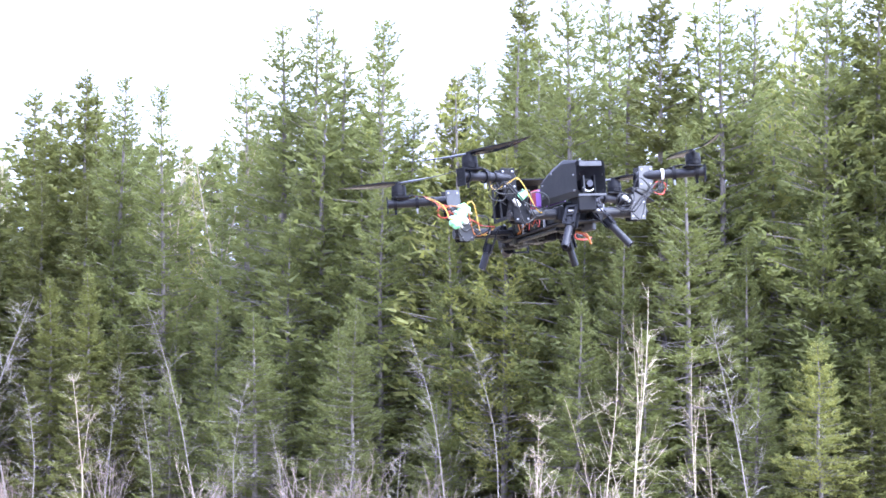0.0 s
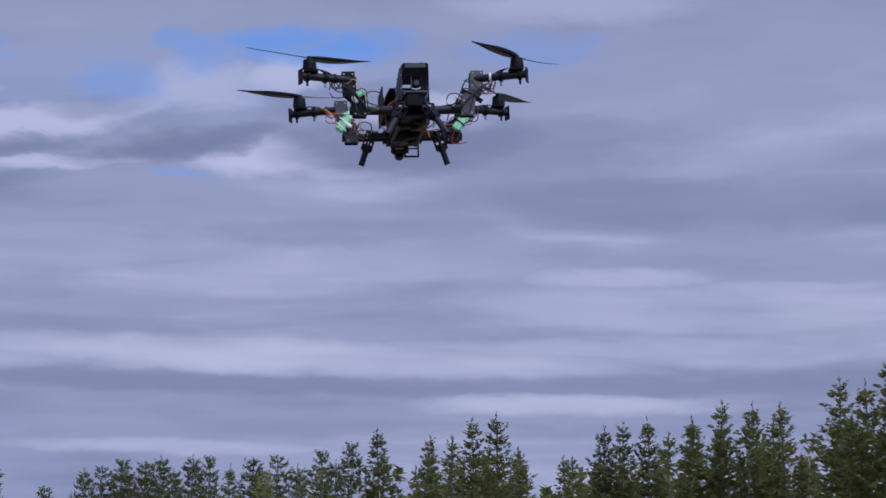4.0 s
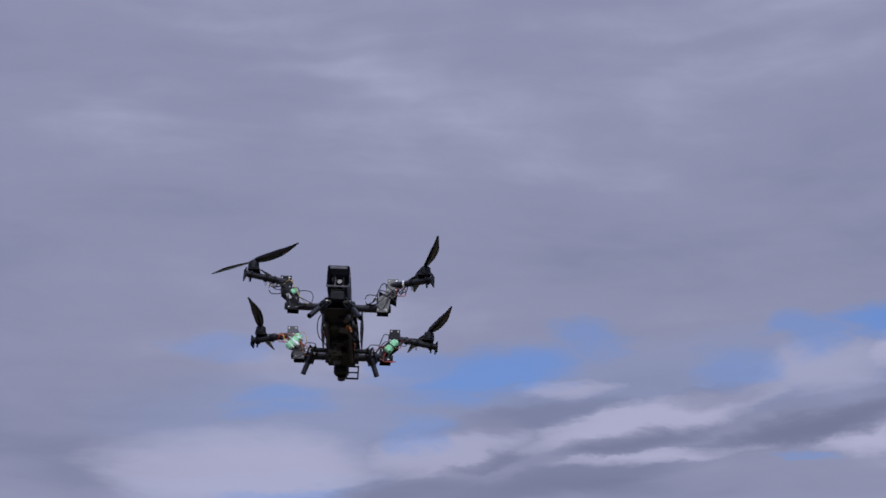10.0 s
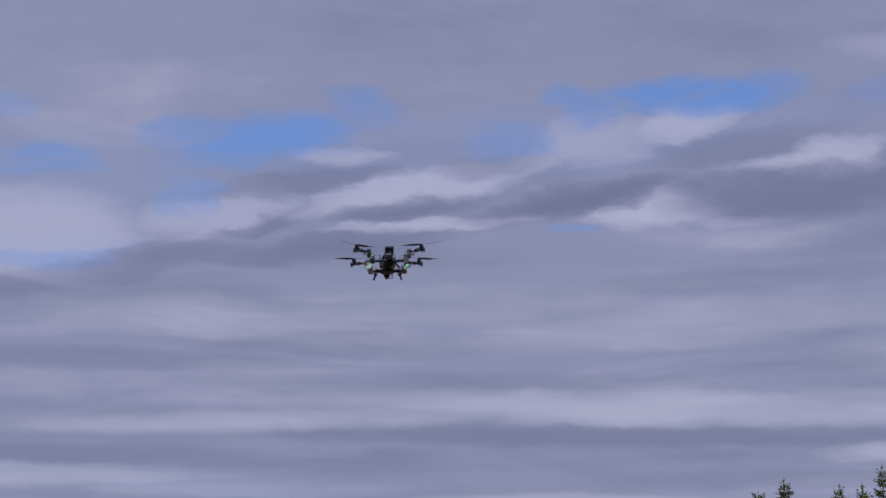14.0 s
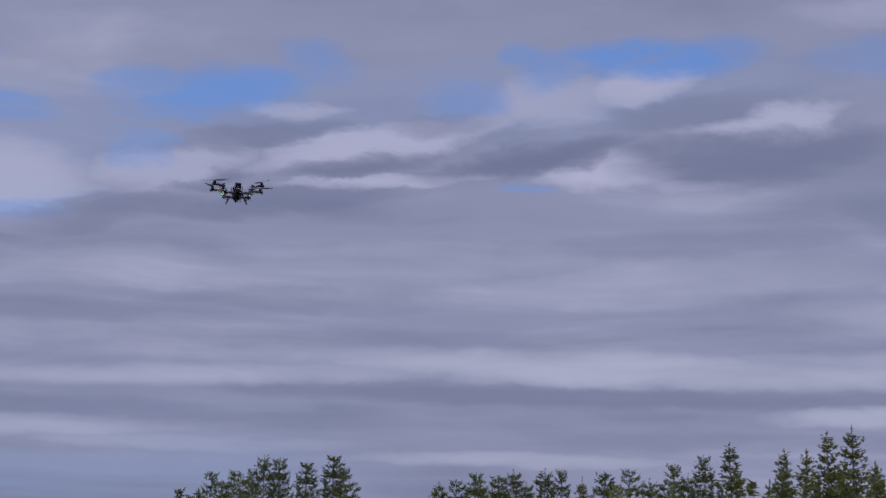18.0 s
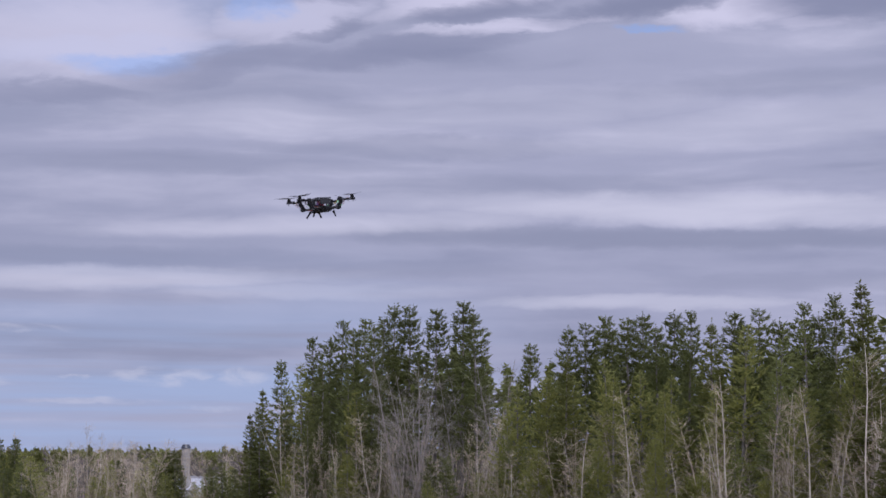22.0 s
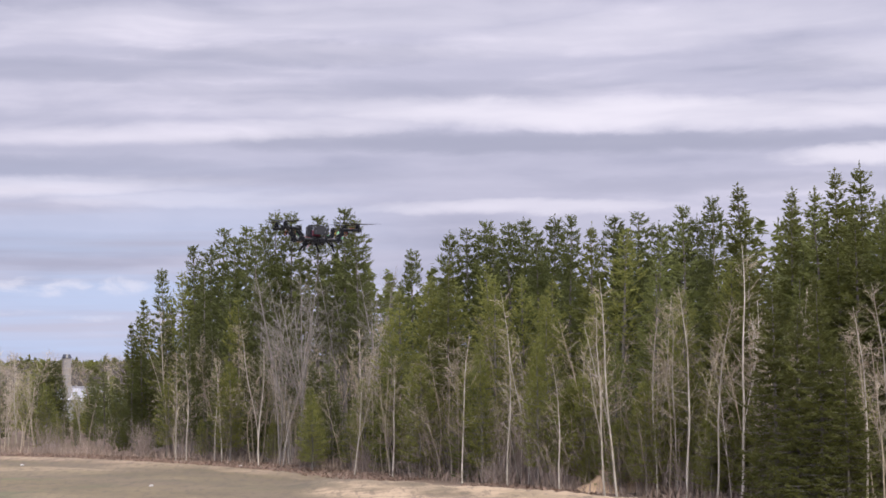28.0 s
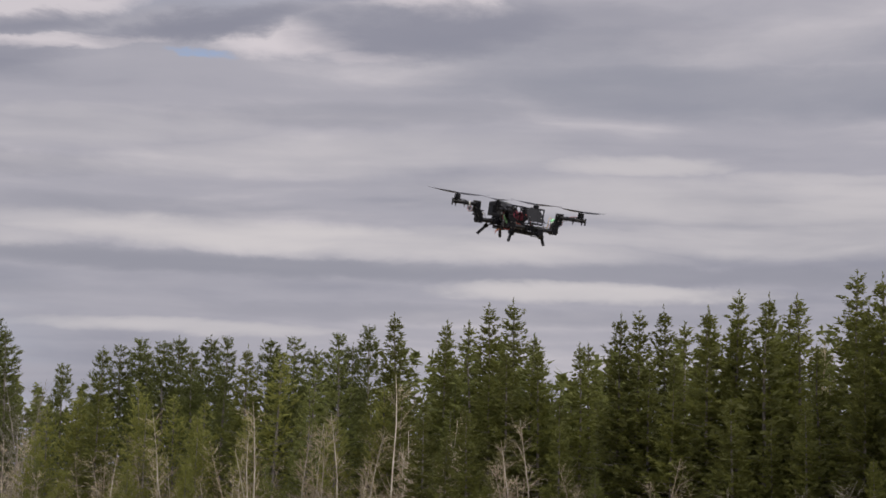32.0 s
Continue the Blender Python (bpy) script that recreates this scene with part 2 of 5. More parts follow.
NEEDLE_LIGHT = leafy("jack_pine_needles", (0.226, 0.234, 0.060), (0.160, 0.170, 0.047), 0.16)
NEEDLE_DARK = leafy("ragged_pine_needles", (0.172, 0.189, 0.055), (0.122, 0.137, 0.042), 0.16)
NEEDLE_DEEP = leafy("spruce_needles_dark", (0.142, 0.150, 0.038), (0.100, 0.107, 0.029), 0.2)
NEEDLE_PINE = leafy("old_pine_needles", (0.122, 0.136, 0.040), (0.084, 0.096, 0.031), 0.16)
BARK = material("conifer_bark", (0.17, 0.15, 0.132), (0.10, 0.088, 0.078), 6.0, 0.9, bump=0.4, vary=0.2)
BIRCH = material("birch_bark", (0.46, 0.415, 0.345), (0.27, 0.235, 0.19), 3.0, 0.7, vary=0.2, stretch=(1, 1, 0.5))
GREY_BARK = material("dead_and_shaded_grey_bark", (0.245, 0.218, 0.195), (0.15, 0.133, 0.117), 3.0, 0.9, vary=0.2)
TWIG = material("bare_twigs", (0.42, 0.35, 0.255), (0.30, 0.25, 0.18), 2.0, 0.85, vary=0.2, island=0.3)
FAR_TWIG = material("far_bare_twigs", (0.10, 0.086, 0.078), (0.07, 0.06, 0.055), 0.05, 0.9)
BRUSH = material("dry_brush", (0.30, 0.225, 0.175), (0.18, 0.135, 0.105), 0.6, 0.9, island=0.4)


# ---- mesh helpers ----
def mesh_of(name, verts, faces, mat, smooth=False):
    me = bpy.data.meshes.new(name)
    me.from_pydata([tuple(v) for v in verts], [], [tuple(f) for f in faces])
    me.materials.append(mat)
    if smooth:
        me.polygons.foreach_set("use_smooth", [True] * len(me.polygons))
    me.update()
    return me


def part_mesh(name, me, parent, label=""):
    ob = new(name, me)
    ob.parent = parent
    return tagged(ob, label)


def tube(path, radii, sides, verts, faces):
    """Append a tapered tube along a path."""
    start = len(verts)
    n = len(path)
    for i in range(n):
        d = (path[min(i + 1, n - 1)] - path[max(i - 1, 0)]).normalized()
        u = d.cross(Vector((0.31, 0.52, 0.79)))
        if u.length < 0.05:
            u = d.cross(Vector((1, 0, 0)))
        u.normalize()
        v = d.cross(u)
        for k in range(sides):
            a = 2 * math.pi * k / sides
            verts.append(path[i] + (u * math.cos(a) + v * math.sin(a)) * radii[i])
    for i in range(n - 1):
        for k in range(sides):
            k2 = (k + 1) % sides
            faces.append((start + i * sides + k, start + i * sides + k2, start + (i + 1) * sides + k2, start + (i + 1) * sides + k))


# ---- conifers ----
def sprays(rng, c, d, length, width):
    """Needle sprays, each a slim folded blade at c pointing along d."""
    n = len(c)
    d = d / np.linalg.norm(d, axis=1, keepdims=True)
    side = np.cross(d, rng.normal(size=(n, 3)))
    side /= np.linalg.norm(side, axis=1, keepdims=True) + 1e-9
    L = length * rng.uniform(0.6, 1.4, (n, 1))
    Wd = width * rng.uniform(0.6, 1.4, (n, 1))
    a = c - d * L * 0.4 + side * Wd
    q = c - d * L * 0.4 - side * Wd
    b = c + d * L * 0.6
    v = np.stack([a, b, q], 1).reshape(-1, 3)
    f = np.arange(n * 3).reshape(-1, 3)
    return v, f


# lowest bough, reach, whorls, sprays to a metre of bough, length of a spray
SHAPE = {"spruce": (0.03, 2.35, 50, 26, 0.20), "jack": (0.14, 2.35, 40, 20, 0.20), "ragged": (0.05, 2.65, 41, 22, 0.19), "pine": (0.40, 1.18, 24, 36, 0.20), "full_pine": (0.10, 1.55, 42, 24, 0.20)}


def bough_reach(kind, u, low):
    """Length of a bough at the height u of the stem, as a share of the longest."""
    top = 1 - (u - low) / (1 - low)
    if kind == "spruce":
        return 0.035 + 0.965 * top ** 0.80
    if kind == "pine":
        return 0.20 + 0.80 * math.sin(math.pi * min(1.0, 0.64 * top + 0.02))
    if kind == "full_pine":
        return 0.12 + 0.90 * top ** 0.55
    return (0.04 + 0.98 * top ** (0.66 if kind == "jack" else 0.86)) * (1 - 0.25 * max(0.0, top - 0.75) / 0.25)


def conifer(seed, kind, detail):
    """kind 'spruce': pointed, clothed to the ground; 'pine': long bare stem, a head of flat tiers; 'full_pine': the same clothed lower down;
    'jack': rounder, tufted, light; 'ragged': the same, pointed and darker. 12 m high."""
    rng = np.random.default_rng(seed)
    H = 12.0
    tv, tf = [], []
    lean = rng.normal(0, 0.14, 2)
    stem = [Vector((lean[0] * (k / 7) ** 2 + rng.normal(0, 0.03), lean[1] * (k / 7) ** 2, H * 0.985 * k / 7)) for k in range(8)]
    tube(stem, [0.115 * (1 - k / 7.2) ** 0.8 + 0.008 for k in range(8)], 7, tv, tf)
    low, reach, whorls, per_metre, size = SHAPE[kind]
    skip = 0.3 if 0.3 < detail < 0.5 else 0.0  # those deep in the wood show their upper parts alone
    cs, os_, up = [], [], []
    gaps = rng.uniform(0, 6.28, 3)
    for w in range(whorls):
        u = low + (0.985 - low) * ((w + rng.uniform(0, 0.8)) / whorls) ** (0.88 if kind == "spruce" else 0.92)
        if u < skip:
            continue
        R = reach * bough_reach(kind, u, low)
        top = 1 - (u - low) / (1 - low)
        nb = int(rng.integers(5, 8)) if kind in ("spruce", "ragged") else int(rng.integers(5, 7))
        turn = rng.uniform(0, 6.28)
        for b in range(nb):
            phi = turn + 6.283 * b / nb + rng.normal(0, 0.3)
            thin = 0.5 + 0.5 * math.cos(phi - gaps[w % 3] - u * 5)  # whole sides of the crown are thin here and there
            if rng.random() < 0.06 + (0.16 * thin * top if kind in ("jack", "ragged") else 0.0):
                continue
            L = R * rng.uniform(0.70, 1.10) * (1.3 if rng.random() < 0.07 else 1.0)
            if kind == "spruce":
                rise, sag, tip = -0.20 + 0.95 * (1 - top) ** 3 + rng.normal(0, 0.10), 0.26, 0.20
            elif kind == "ragged":
                rise, sag, tip = -0.10 + 0.85 * (1 - top) ** 3 + rng.normal(0, 0.12), 0.26, 0.24
            elif kind == "jack":
                rise, sag, tip = -0.04 + 0.36 * (1 - top) ** 2 + rng.normal(0, 0.12), 0.26, 0.24
            else:
                rise, sag, tip = -0.06 + 0.42 * (1 - top) ** 1.6 + rng.normal(0, 0.10), 0.10, 0.14
            o = np.array([math.cos(phi), math.sin(phi), 0.0])
            across = np.array([-o[1], o[0], 0.0])
            s0 = np.array([lean[0] * u * u, lean[1] * u * u, H * u])

            def along(q):
                q = np.asarray(q)[..., None]
                return s0 + o * (L * q) + np.array([0, 0, 1.0]) * (L * (rise * q - sag * q * (1 - q) + tip * q ** 3))

            n = max(5, int((L + 0.2 * L * L + 0.12) * per_metre * detail * (1.35 - 0.45 * top)))
            q = rng.uniform(0.02, 1.0, n) ** (0.8 if kind in ("spruce", "ragged") else 0.75)
            arm = (L * 0.40 * (1.10 - q) * np.minimum(1.0, q * 4) + 0.045) * rng.uniform(-1, 1, n)
            c = along(q) + across * arm[:, None] + o * (np.abs(arm) * 0.45)[:, None]
            lift = rng.uniform(-0.30, 0.02, n) if kind == "spruce" else rng.uniform(-0.22, 0.30, n)
            c[:, 2] += np.abs(arm) * lift + rng.normal(0, 0.035 if kind in ("spruce", "ragged") else 0.06, n)
            d = o * 0.8 + across * (np.sign(arm) * 0.7)[:, None] + np.array([0, 0, 0.1 + 0.4 * max(rise, 0)]) + rng.normal(0, 0.45, (n, 3)) * np.array([1, 1, 0.5 if kind in ("spruce", "ragged") else 1.0])
            if kind != "spruce":
                d[:, 2] += rng.uniform(0, 0.35 if kind == "ragged" else 0.7, n)
            cs.append(c)
            os_.append(d)
            up.append(np.full(n, min(1.0, 0.62 + 0.4 * L) if kind not in ("spruce", "ragged") else min(1.0, 0.46 + 0.55 * L)))
            if L > (0.8 if detail > 1 else 1.2):
                pts = [Vector(p) for p in along([0, 0.9])]
                tube(pts, [0.016 * L / 1.8 + 0.006, 0.005], 3, tv, tf)
    # bare dead twigs inside the crown, low down
    for k in range(40 if kind == "pine" else (14 if kind == "ragged" else 18) if detail > 0.5 else 6):
        u = rng.uniform(0.06, 0.55) if kind != "spruce" else rng.uniform(0.04, 0.4)
        phi, L = rng.uniform(0, 6.28), rng.uniform(0.5, 1.5) * (0.8 if kind == "pine" else 1.0)
        p0 = Vector((lean[0] * u * u, lean[1] * u * u, H * u))
        p1 = p0 + Vector((math.cos(phi) * L, math.sin(phi) * L, rng.uniform(-0.35, 0.15)))
        tube([p0, p1], [0.016, 0.005], 3, tv, tf)
        for q in range(2 if detail > 1 or kind == "pine" else 1):
            p2 = p0.lerp(p1, rng.uniform(0.4, 1))
            tube([p2, p2 + Vector(rng.normal(0, 0.28, 3))], [0.008, 0.003], 3, tv, tf)
    m = 26
    cs.append(np.stack([np.full(m, lean[0]), np.full(m, lean[1]), np.linspace(H * 0.93, H * (1.008 if kind in ("spruce", "ragged") else 1.0), m)], 1) + rng.normal(0, 0.02, (m, 3)))
    os_.append(np.tile([[0, 0, 0.8]], (m, 1)) + rng.normal(0, 0.42, (m, 3)))
    up.append(np.full(m, 0.42))
    big = 1.0 if detail > 1 else 1.28 if detail > 0.5 else 1.6 if detail > 0.3 else 1.9
    k = np.concatenate(up)[:, None]
    v, f = sprays(rng, np.concatenate(cs), np.concatenate(os_), k * size * big, k ** 0.5 * (0.037 if kind == "spruce" else 0.030) * big)
    mat = {"spruce": NEEDLE_DEEP, "ragged": NEEDLE_DARK, "jack": NEEDLE_LIGHT, "pine": NEEDLE_PINE, "full_pine": NEEDLE_PINE}[kind]
    return mesh_of(kind + "_stem", tv, tf, BARK, True), mesh_of(kind + "_crown", v, f, mat)


LABELS = {"spruce": ("dark green spruce with a pointed crown at the forest edge", "tree"),
          "pine": ("tall dark pine with a bare grey stem and tufted head", "tree"),
          "ragged": ("green jack pine with ragged tiered boughs at the forest edge", "tree"),
          "full_pine": ("tall dark pine clothed with boughs nearly to the ground", "tree"),
          "jack": ("yellow-green jack pine with ragged tufted boughs", "tree")}
KINDS = {}
for kind, seeds in (("spruce", (11, 12, 13)), ("pine", (21, 22, 23)), ("full_pine", (41, 42, 43)), ("jack", (31, 32, 33)), ("ragged", (35, 36, 37))):
    for far, detail in enumerate((1.3, 0.66, 0.34, 0.26)):
        KINDS[kind, far] = [conifer(s + 100 * far, kind, detail) for s in seeds]


def edge(az):
    """Distance from the camera to the wood's edge, by bearing."""
    return float(np.interp(az, (-8, 0, 4, 8, 14, 20, 26, 32, 38, 46, 56), (136, 113, 99, 90, 79, 71, 63, 56, 50, 46, 44)))


def spot(az, dist):
    a = radians(az)
    return math.sin(a) * dist, math.cos(a) * dist


def ground_height(x, y):
    r = math.hypot(x, y)
    t = min(max((r - 8) / 30, 0), 1)
    z = 4.4 * (1 - t * t * (3 - 2 * t))
    az = math.degrees(math.atan2(x, y))
    out = y > 0 and 60 < r < 130
    u = r - 113 + 3.0 * az  # a low bank at the field's end on the open side
    bank = 0.16 * math.exp(-((u + 10.5) / 3.0) ** 2) if out and az < 0 else 0.0
    w = r - 94.2 + 1.63 * az  # the scraped-up ledge of sand before the trees
    ledge = 0.0
    if out and -0.5 < az < 14:
        ends = min(1.0, (az + 0.5) / 1.2) * min(1.0, (14 - az) / 3)
        ledge = 0.42 * ends * (math.exp(-(w / 4.5) ** 2) if w < 0 else math.exp(-(w / 0.9) ** 2)) * (1 + 0.35 * noise.noise((x * 0.35, y * 0.35, 4.0)))
    return z + bank + ledge + 0.15 * noise.noise((x * 0.06, y * 0.06, 0.3))


def plant(kind, az, dist, height, rng, deep=0.0):
    me_stem, me_crown = KINDS[kind, 3 if dist > 130 else 2 if deep > 4 else 1 if dist > 66 else 0][rng.integers(3)]
    x, y = spot(az, dist)
    z = ground_height(x, y) - 0.05
    root = new(kind if kind == "spruce" else "jack_pine" if kind in ("jack", "ragged") else "pine_tree")
    s = height / 12.0
    wide = s * (1.35 if height < 6.5 else 1.0)
    root.matrix_basis = pose(x, y, z, 0, 0, rng.uniform(0, 360)) @ Matrix.Diagonal((wide * rng.uniform(0.85, 1.1), wide * rng.uniform(0.85, 1.1), s, 1))
    part_mesh("trunk", me_stem, root)
    part_mesh("crown", me_crown, root)["kind"] = "stuff"
    tagged(root, *LABELS[kind], group="trees of the wood")
    return root


SKY_PINES = [(-3.89, 2.64), (-3.02, 3.27), (-2.65, 3.3), (-2.26, 3.77), (-1.9, 3.5), (-1.15, 3.9), (-1.58, 3.82), (-0.75, 4.26), (-0.29, 4.22), (0.47, 4.12), (1.25, 4.33), (1.7, 3.98),
             (3.23, 3.13), (4.32, 3.69), (4.82, 3.76), (5.35, 3.98), (6.06, 3.91), (6.53, 4.11), (7.32, 4.13), (7.73, 4.09), (5.7, 3.6), (6.9, 3.75), (9.4, 3.7), (10.3, 3.85), (11.4, 4.0), (9.04, 4.02),
             (9.77, 4.1), (10.91, 4.27), (11.97, 4.52)]
SKY_SPRUCES = [(-4.81, 1.05), (-4.45, 1.75), (8.39, 3.77), (12.8, 4.85), (14.09, 4.69), (15.5, 5.17), (16.13, 5.32), (16.93, 3.96), (18.18, 4.11), (19.14, 4.98),
               (19.71, 5.1), (20.57, 5.25), (21.68, 5.22), (22.5, 5.71), (23.5, 5.61), (24.45, 5.62), (25.88, 6.35), (26.56, 6.2),
               (27.26, 6.91), (28.31, 6.85), (29.59, 6.55), (32.04, 7.02), (33.11, 8.38), (33.89, 8.84), (35.68, 8.49), (34.6, 7.5), (36.6, 6.0), (37.6, 6.9), (38.77, 7.26), (39.6, 8.1),
               (40.38, 9.36), (41.37, 9.55), (42.51, 9.56), (43.99, 9.52), (45.63, 9.54), (46.5, 8.9), (48.55, 9.95), (49.2, 9.3), (49.9, 10.2), (51.1, 10.75), (52.2, 10.3)]


def wood():
    rng = np.random.default_rng(5)
    sky = sorted(SKY_PINES + SKY_SPRUCES)
    for trees, kind in ((SKY_PINES, "pine"), (SKY_SPRUCES, "spruce")):
        for az, el in trees:
            d = edge(az) + (rng.uniform(9, 14) if kind == "pine" else rng.uniform(3, 8))
            if kind == "pine":
                k = "full_pine" if az < -0.7 else "pine"
            else:
                k = "ragged" if rng.random() < (0.08 if az < 28 else 0.88) else "spruce"
            plant(k, az, d, 6.0 + d * math.tan(radians(el)) + 0.1, rng)
    for az, d, h in ((13.6, 77, 9.4), (14.2, 75, 8.0), (14.9, 74, 9.0), (15.6, 73, 6.5), (9.9, 85, 5.0), (3.4, 100, 6.4), (5.2, 95, 6.8), (0.3, 109, 4.6)):
        plant("spruce" if az > 12 else "jack", az, d, h, rng)
    # the wood's body: rows behind the edge, lower than the skyline
    az = -4.6
    while az < 55:
        el = float(np.interp(az, [s[0] for s in sky], [s[1] for s in sky]))
        e0 = edge(az)
        step = math.degrees((1.35 if az > 26 else 1.5) / e0)
        shares = (0.55, 0.84, 0.93, 0.92, 0.92) if 2.3 < az < 13 else (0.55, 0.84, 0.98, 0.98, 0.95) if 13 <= az < 28 else (0.45, 0.70, 0.90, 0.95, 0.93)
        for row, (deep, share) in enumerate(zip((0.4, 2.4, 4.6, 9.5, 15.0), shares)):
            if row == 4 and az < 24 or row == 3 and az < 12:
                continue
            if rng.random() < (0.3 if row == 0 else 0.1):
                continue
            if -0.6 < az < 2.3 and (row == 2 or rng.random() < 0.4):
                continue
            share *= 0.78 if 29.9 < az < 31.5 or 36.2 < az < 37.5 else 1.0
            share = 0.55 if -0.6 < az < 2.3 and row > 2 else share
            d = e0 + deep + rng.uniform(-1.2, 1.2)
            full = 6.0 + d * math.tan(radians(el))
            if az > 13:
                k = ("ragged" if rng.random() < (0.4 if az < 18 else 0.1) else "spruce") if az < 28 else "jack" if rng.random() < 0.1 else "ragged" if rng.random() < 0.96 else "spruce"
            else:
                k = "jack" if rng.random() < (0.5 if az > 9 else 0.75 if az > 2.4 else 0.2) else "full_pine" if az < 2.4 else "ragged" if rng.random() < 0.7 else "spruce"
            plant(k, az + rng.uniform(-0.4, 0.4) * step, d, full * min(0.96, share * rng.uniform(0.80, 1.08)), rng, deep)
        az += step


wood()


def deep_wood():
    """The dark inside of the wood, behind the trees that can be told apart."""
    rng = np.random.default_rng(6)
    sky = sorted(SKY_PINES + SKY_SPRUCES)
    cs, tv, tf = [], [], []
    for k in range(620):
        az = rng.uniform(-3.4, 56)
        el = float(np.interp(az, [q[0] for q in sky], [q[1] for q in sky]))
        d = edge(az) + rng.uniform(18, 42)
        h = 6.0 + d * math.tan(radians(el)) * rng.uniform(0.5, 0.84 if 13 < az < 28 else 0.74)
        x, y = spot(az, d)
        n = 110
        t = rng.uniform(0, 1, n) ** 0.8
        r = 1.9 * (1 - t) ** 0.8
        a = rng.uniform(0, 6.283, n)
        cs.append(np.stack([x + np.cos(a) * r * rng.uniform(0.2, 1, n), y + np.sin(a) * r * rng.uniform(0.2, 1, n), h * (0.05 + 0.95 * t)], 1))
        tube([Vector((x, y, -0.1)), Vector((x, y, h * 0.9))], [0.12, 0.03], 3, tv, tf)
    c = np.concatenate(cs)
    v, f = sprays(rng, c, rng.normal(0, 0.6, (len(c), 3)) * np.array([1, 1, 0.5]), 0.75, 0.13)
    tagged(new("deep_wood", mesh_of("deep_wood", v, f, NEEDLE_DARK)), "dark crowns deep inside the wood", "woods", kind="stuff")
    tagged(new("deep_stems", mesh_of("deep_stems", tv, tf, BARK)), "grey stems deep inside the wood", "woods", kind="stuff")


deep_wood()


# ---- bare birches and aspens ----
def birch(seed, girth, bark=None, limbs=34, twigs=6, fork=0.1):
    """A leafless tree, 10 m high: a swaying stem, now and then forked, with rising limbs and fine twigs."""
    rng = np.random.default_rng(seed)
    tv, tf, wv, wf = [], [], [], []
    H = 10.0

    def sway(p, way, length, r, steps):
        pts, turn = [p.copy()], Vector(rng.normal(0, 0.02, 3))
        for k in range(steps):
            turn = turn * 0.5 + Vector((*rng.normal(0, 0.035, 2), 0.03))
            way = (way + turn).normalized()
            pts.append(pts[-1] + way * (length / steps))
        tube(pts, [r * (1 - k / (steps + 0.5)) ** 0.85 + 0.004 for k in range(steps + 1)], 6, tv, tf)
        return pts

    stems = [(sway(Vector((0, 0, 0)), Vector((*rng.normal(0, 0.04, 2), 1)).normalized(), H * 1.0, girth, 10), 0.30)]
    for k in range(1 + (rng.random() < fork)):
        if rng.random() < 0.25 + fork:
            i = int(rng.integers(3, 7))
            a = rng.uniform(0, 6.28)
            main = stems[0][0]
            stems.append((sway(main[i], Vector((math.cos(a) * 0.24, math.sin(a) * 0.24, 1)).normalized(), H * (0.94 - i / 10) * rng.uniform(0.7, 0.95), girth * (1 - i / 10.5) * 0.62, 5), 0.15))
    thick = girth / 0.064
    for k in range(limbs):
        pts0, low = stems[int(rng.integers(len(stems)))] if k % 3 == 0 else stems[0]
        u = low + (0.96 - low) * rng.random() ** 0.8
        i = u * (len(pts0) - 1)
        p0 = pts0[int(i)].lerp(pts0[min(int(i) + 1, len(pts0) - 1)], i - int(i))
        phi, L = rng.uniform(0, 6.28), rng.uniform(0.5, 1.9) * (1.22 - u)
        o = Vector((math.cos(phi), math.sin(phi), rng.uniform(0.2, 0.9))).normalized()
        pts = [p0, p0 + o * L * 0.5 + Vector((0, 0, -0.05 * L)), p0 + o * L + Vector((0, 0, 0.25 * L))]
        tube(pts, [0.018 * thick * (1.2 - u) + 0.003, 0.011 * thick * (1.2 - u) + 0.002, 0.004], 3, tv if k % 2 else wv, tf if k % 2 else wf)
        for q in range(twigs):
            p1 = pts[0].lerp(pts[2], rng.uniform(0.2, 1))
            w = (o + Vector(rng.normal(0, 0.6, 3)) + Vector((0, 0, 0.3))).normalized()
            tube([p1, p1 + w * rng.uniform(0.2, 0.75)], [0.0055, 0.0025], 3, wv, wf)
    return mesh_of("birch_stem", tv, tf, bark or BIRCH, True), mesh_of("birch_twigs", wv, wf, bark or TWIG)


SHRUB = material("shrub_twigs", (0.29, 0.235, 0.195), (0.19, 0.15, 0.125), 2.0, 0.85, vary=0.25, island=0.3)
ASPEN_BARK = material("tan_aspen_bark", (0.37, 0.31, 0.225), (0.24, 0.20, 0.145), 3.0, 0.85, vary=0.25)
BIRCHES = [birch(s, 0.058) for s in (51, 52, 53)] + [birch(s, 0.040) for s in (54, 55, 56, 57)]
SAPLINGS = [birch(s, 0.021, ASPEN_BARK, 20, 3, 0.5) for s in (71, 72, 73)]
ASPENS = [birch(s, 0.034, ASPEN_BARK, 32, 5, 0.2) for s in (81, 82, 83, 84)]
# aspens standing in shade: the shade is put into their darker grey bark
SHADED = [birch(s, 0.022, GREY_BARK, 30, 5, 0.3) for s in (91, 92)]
DEAD = [birch(s, 0.050, GREY_BARK) for s in (58, 59)]


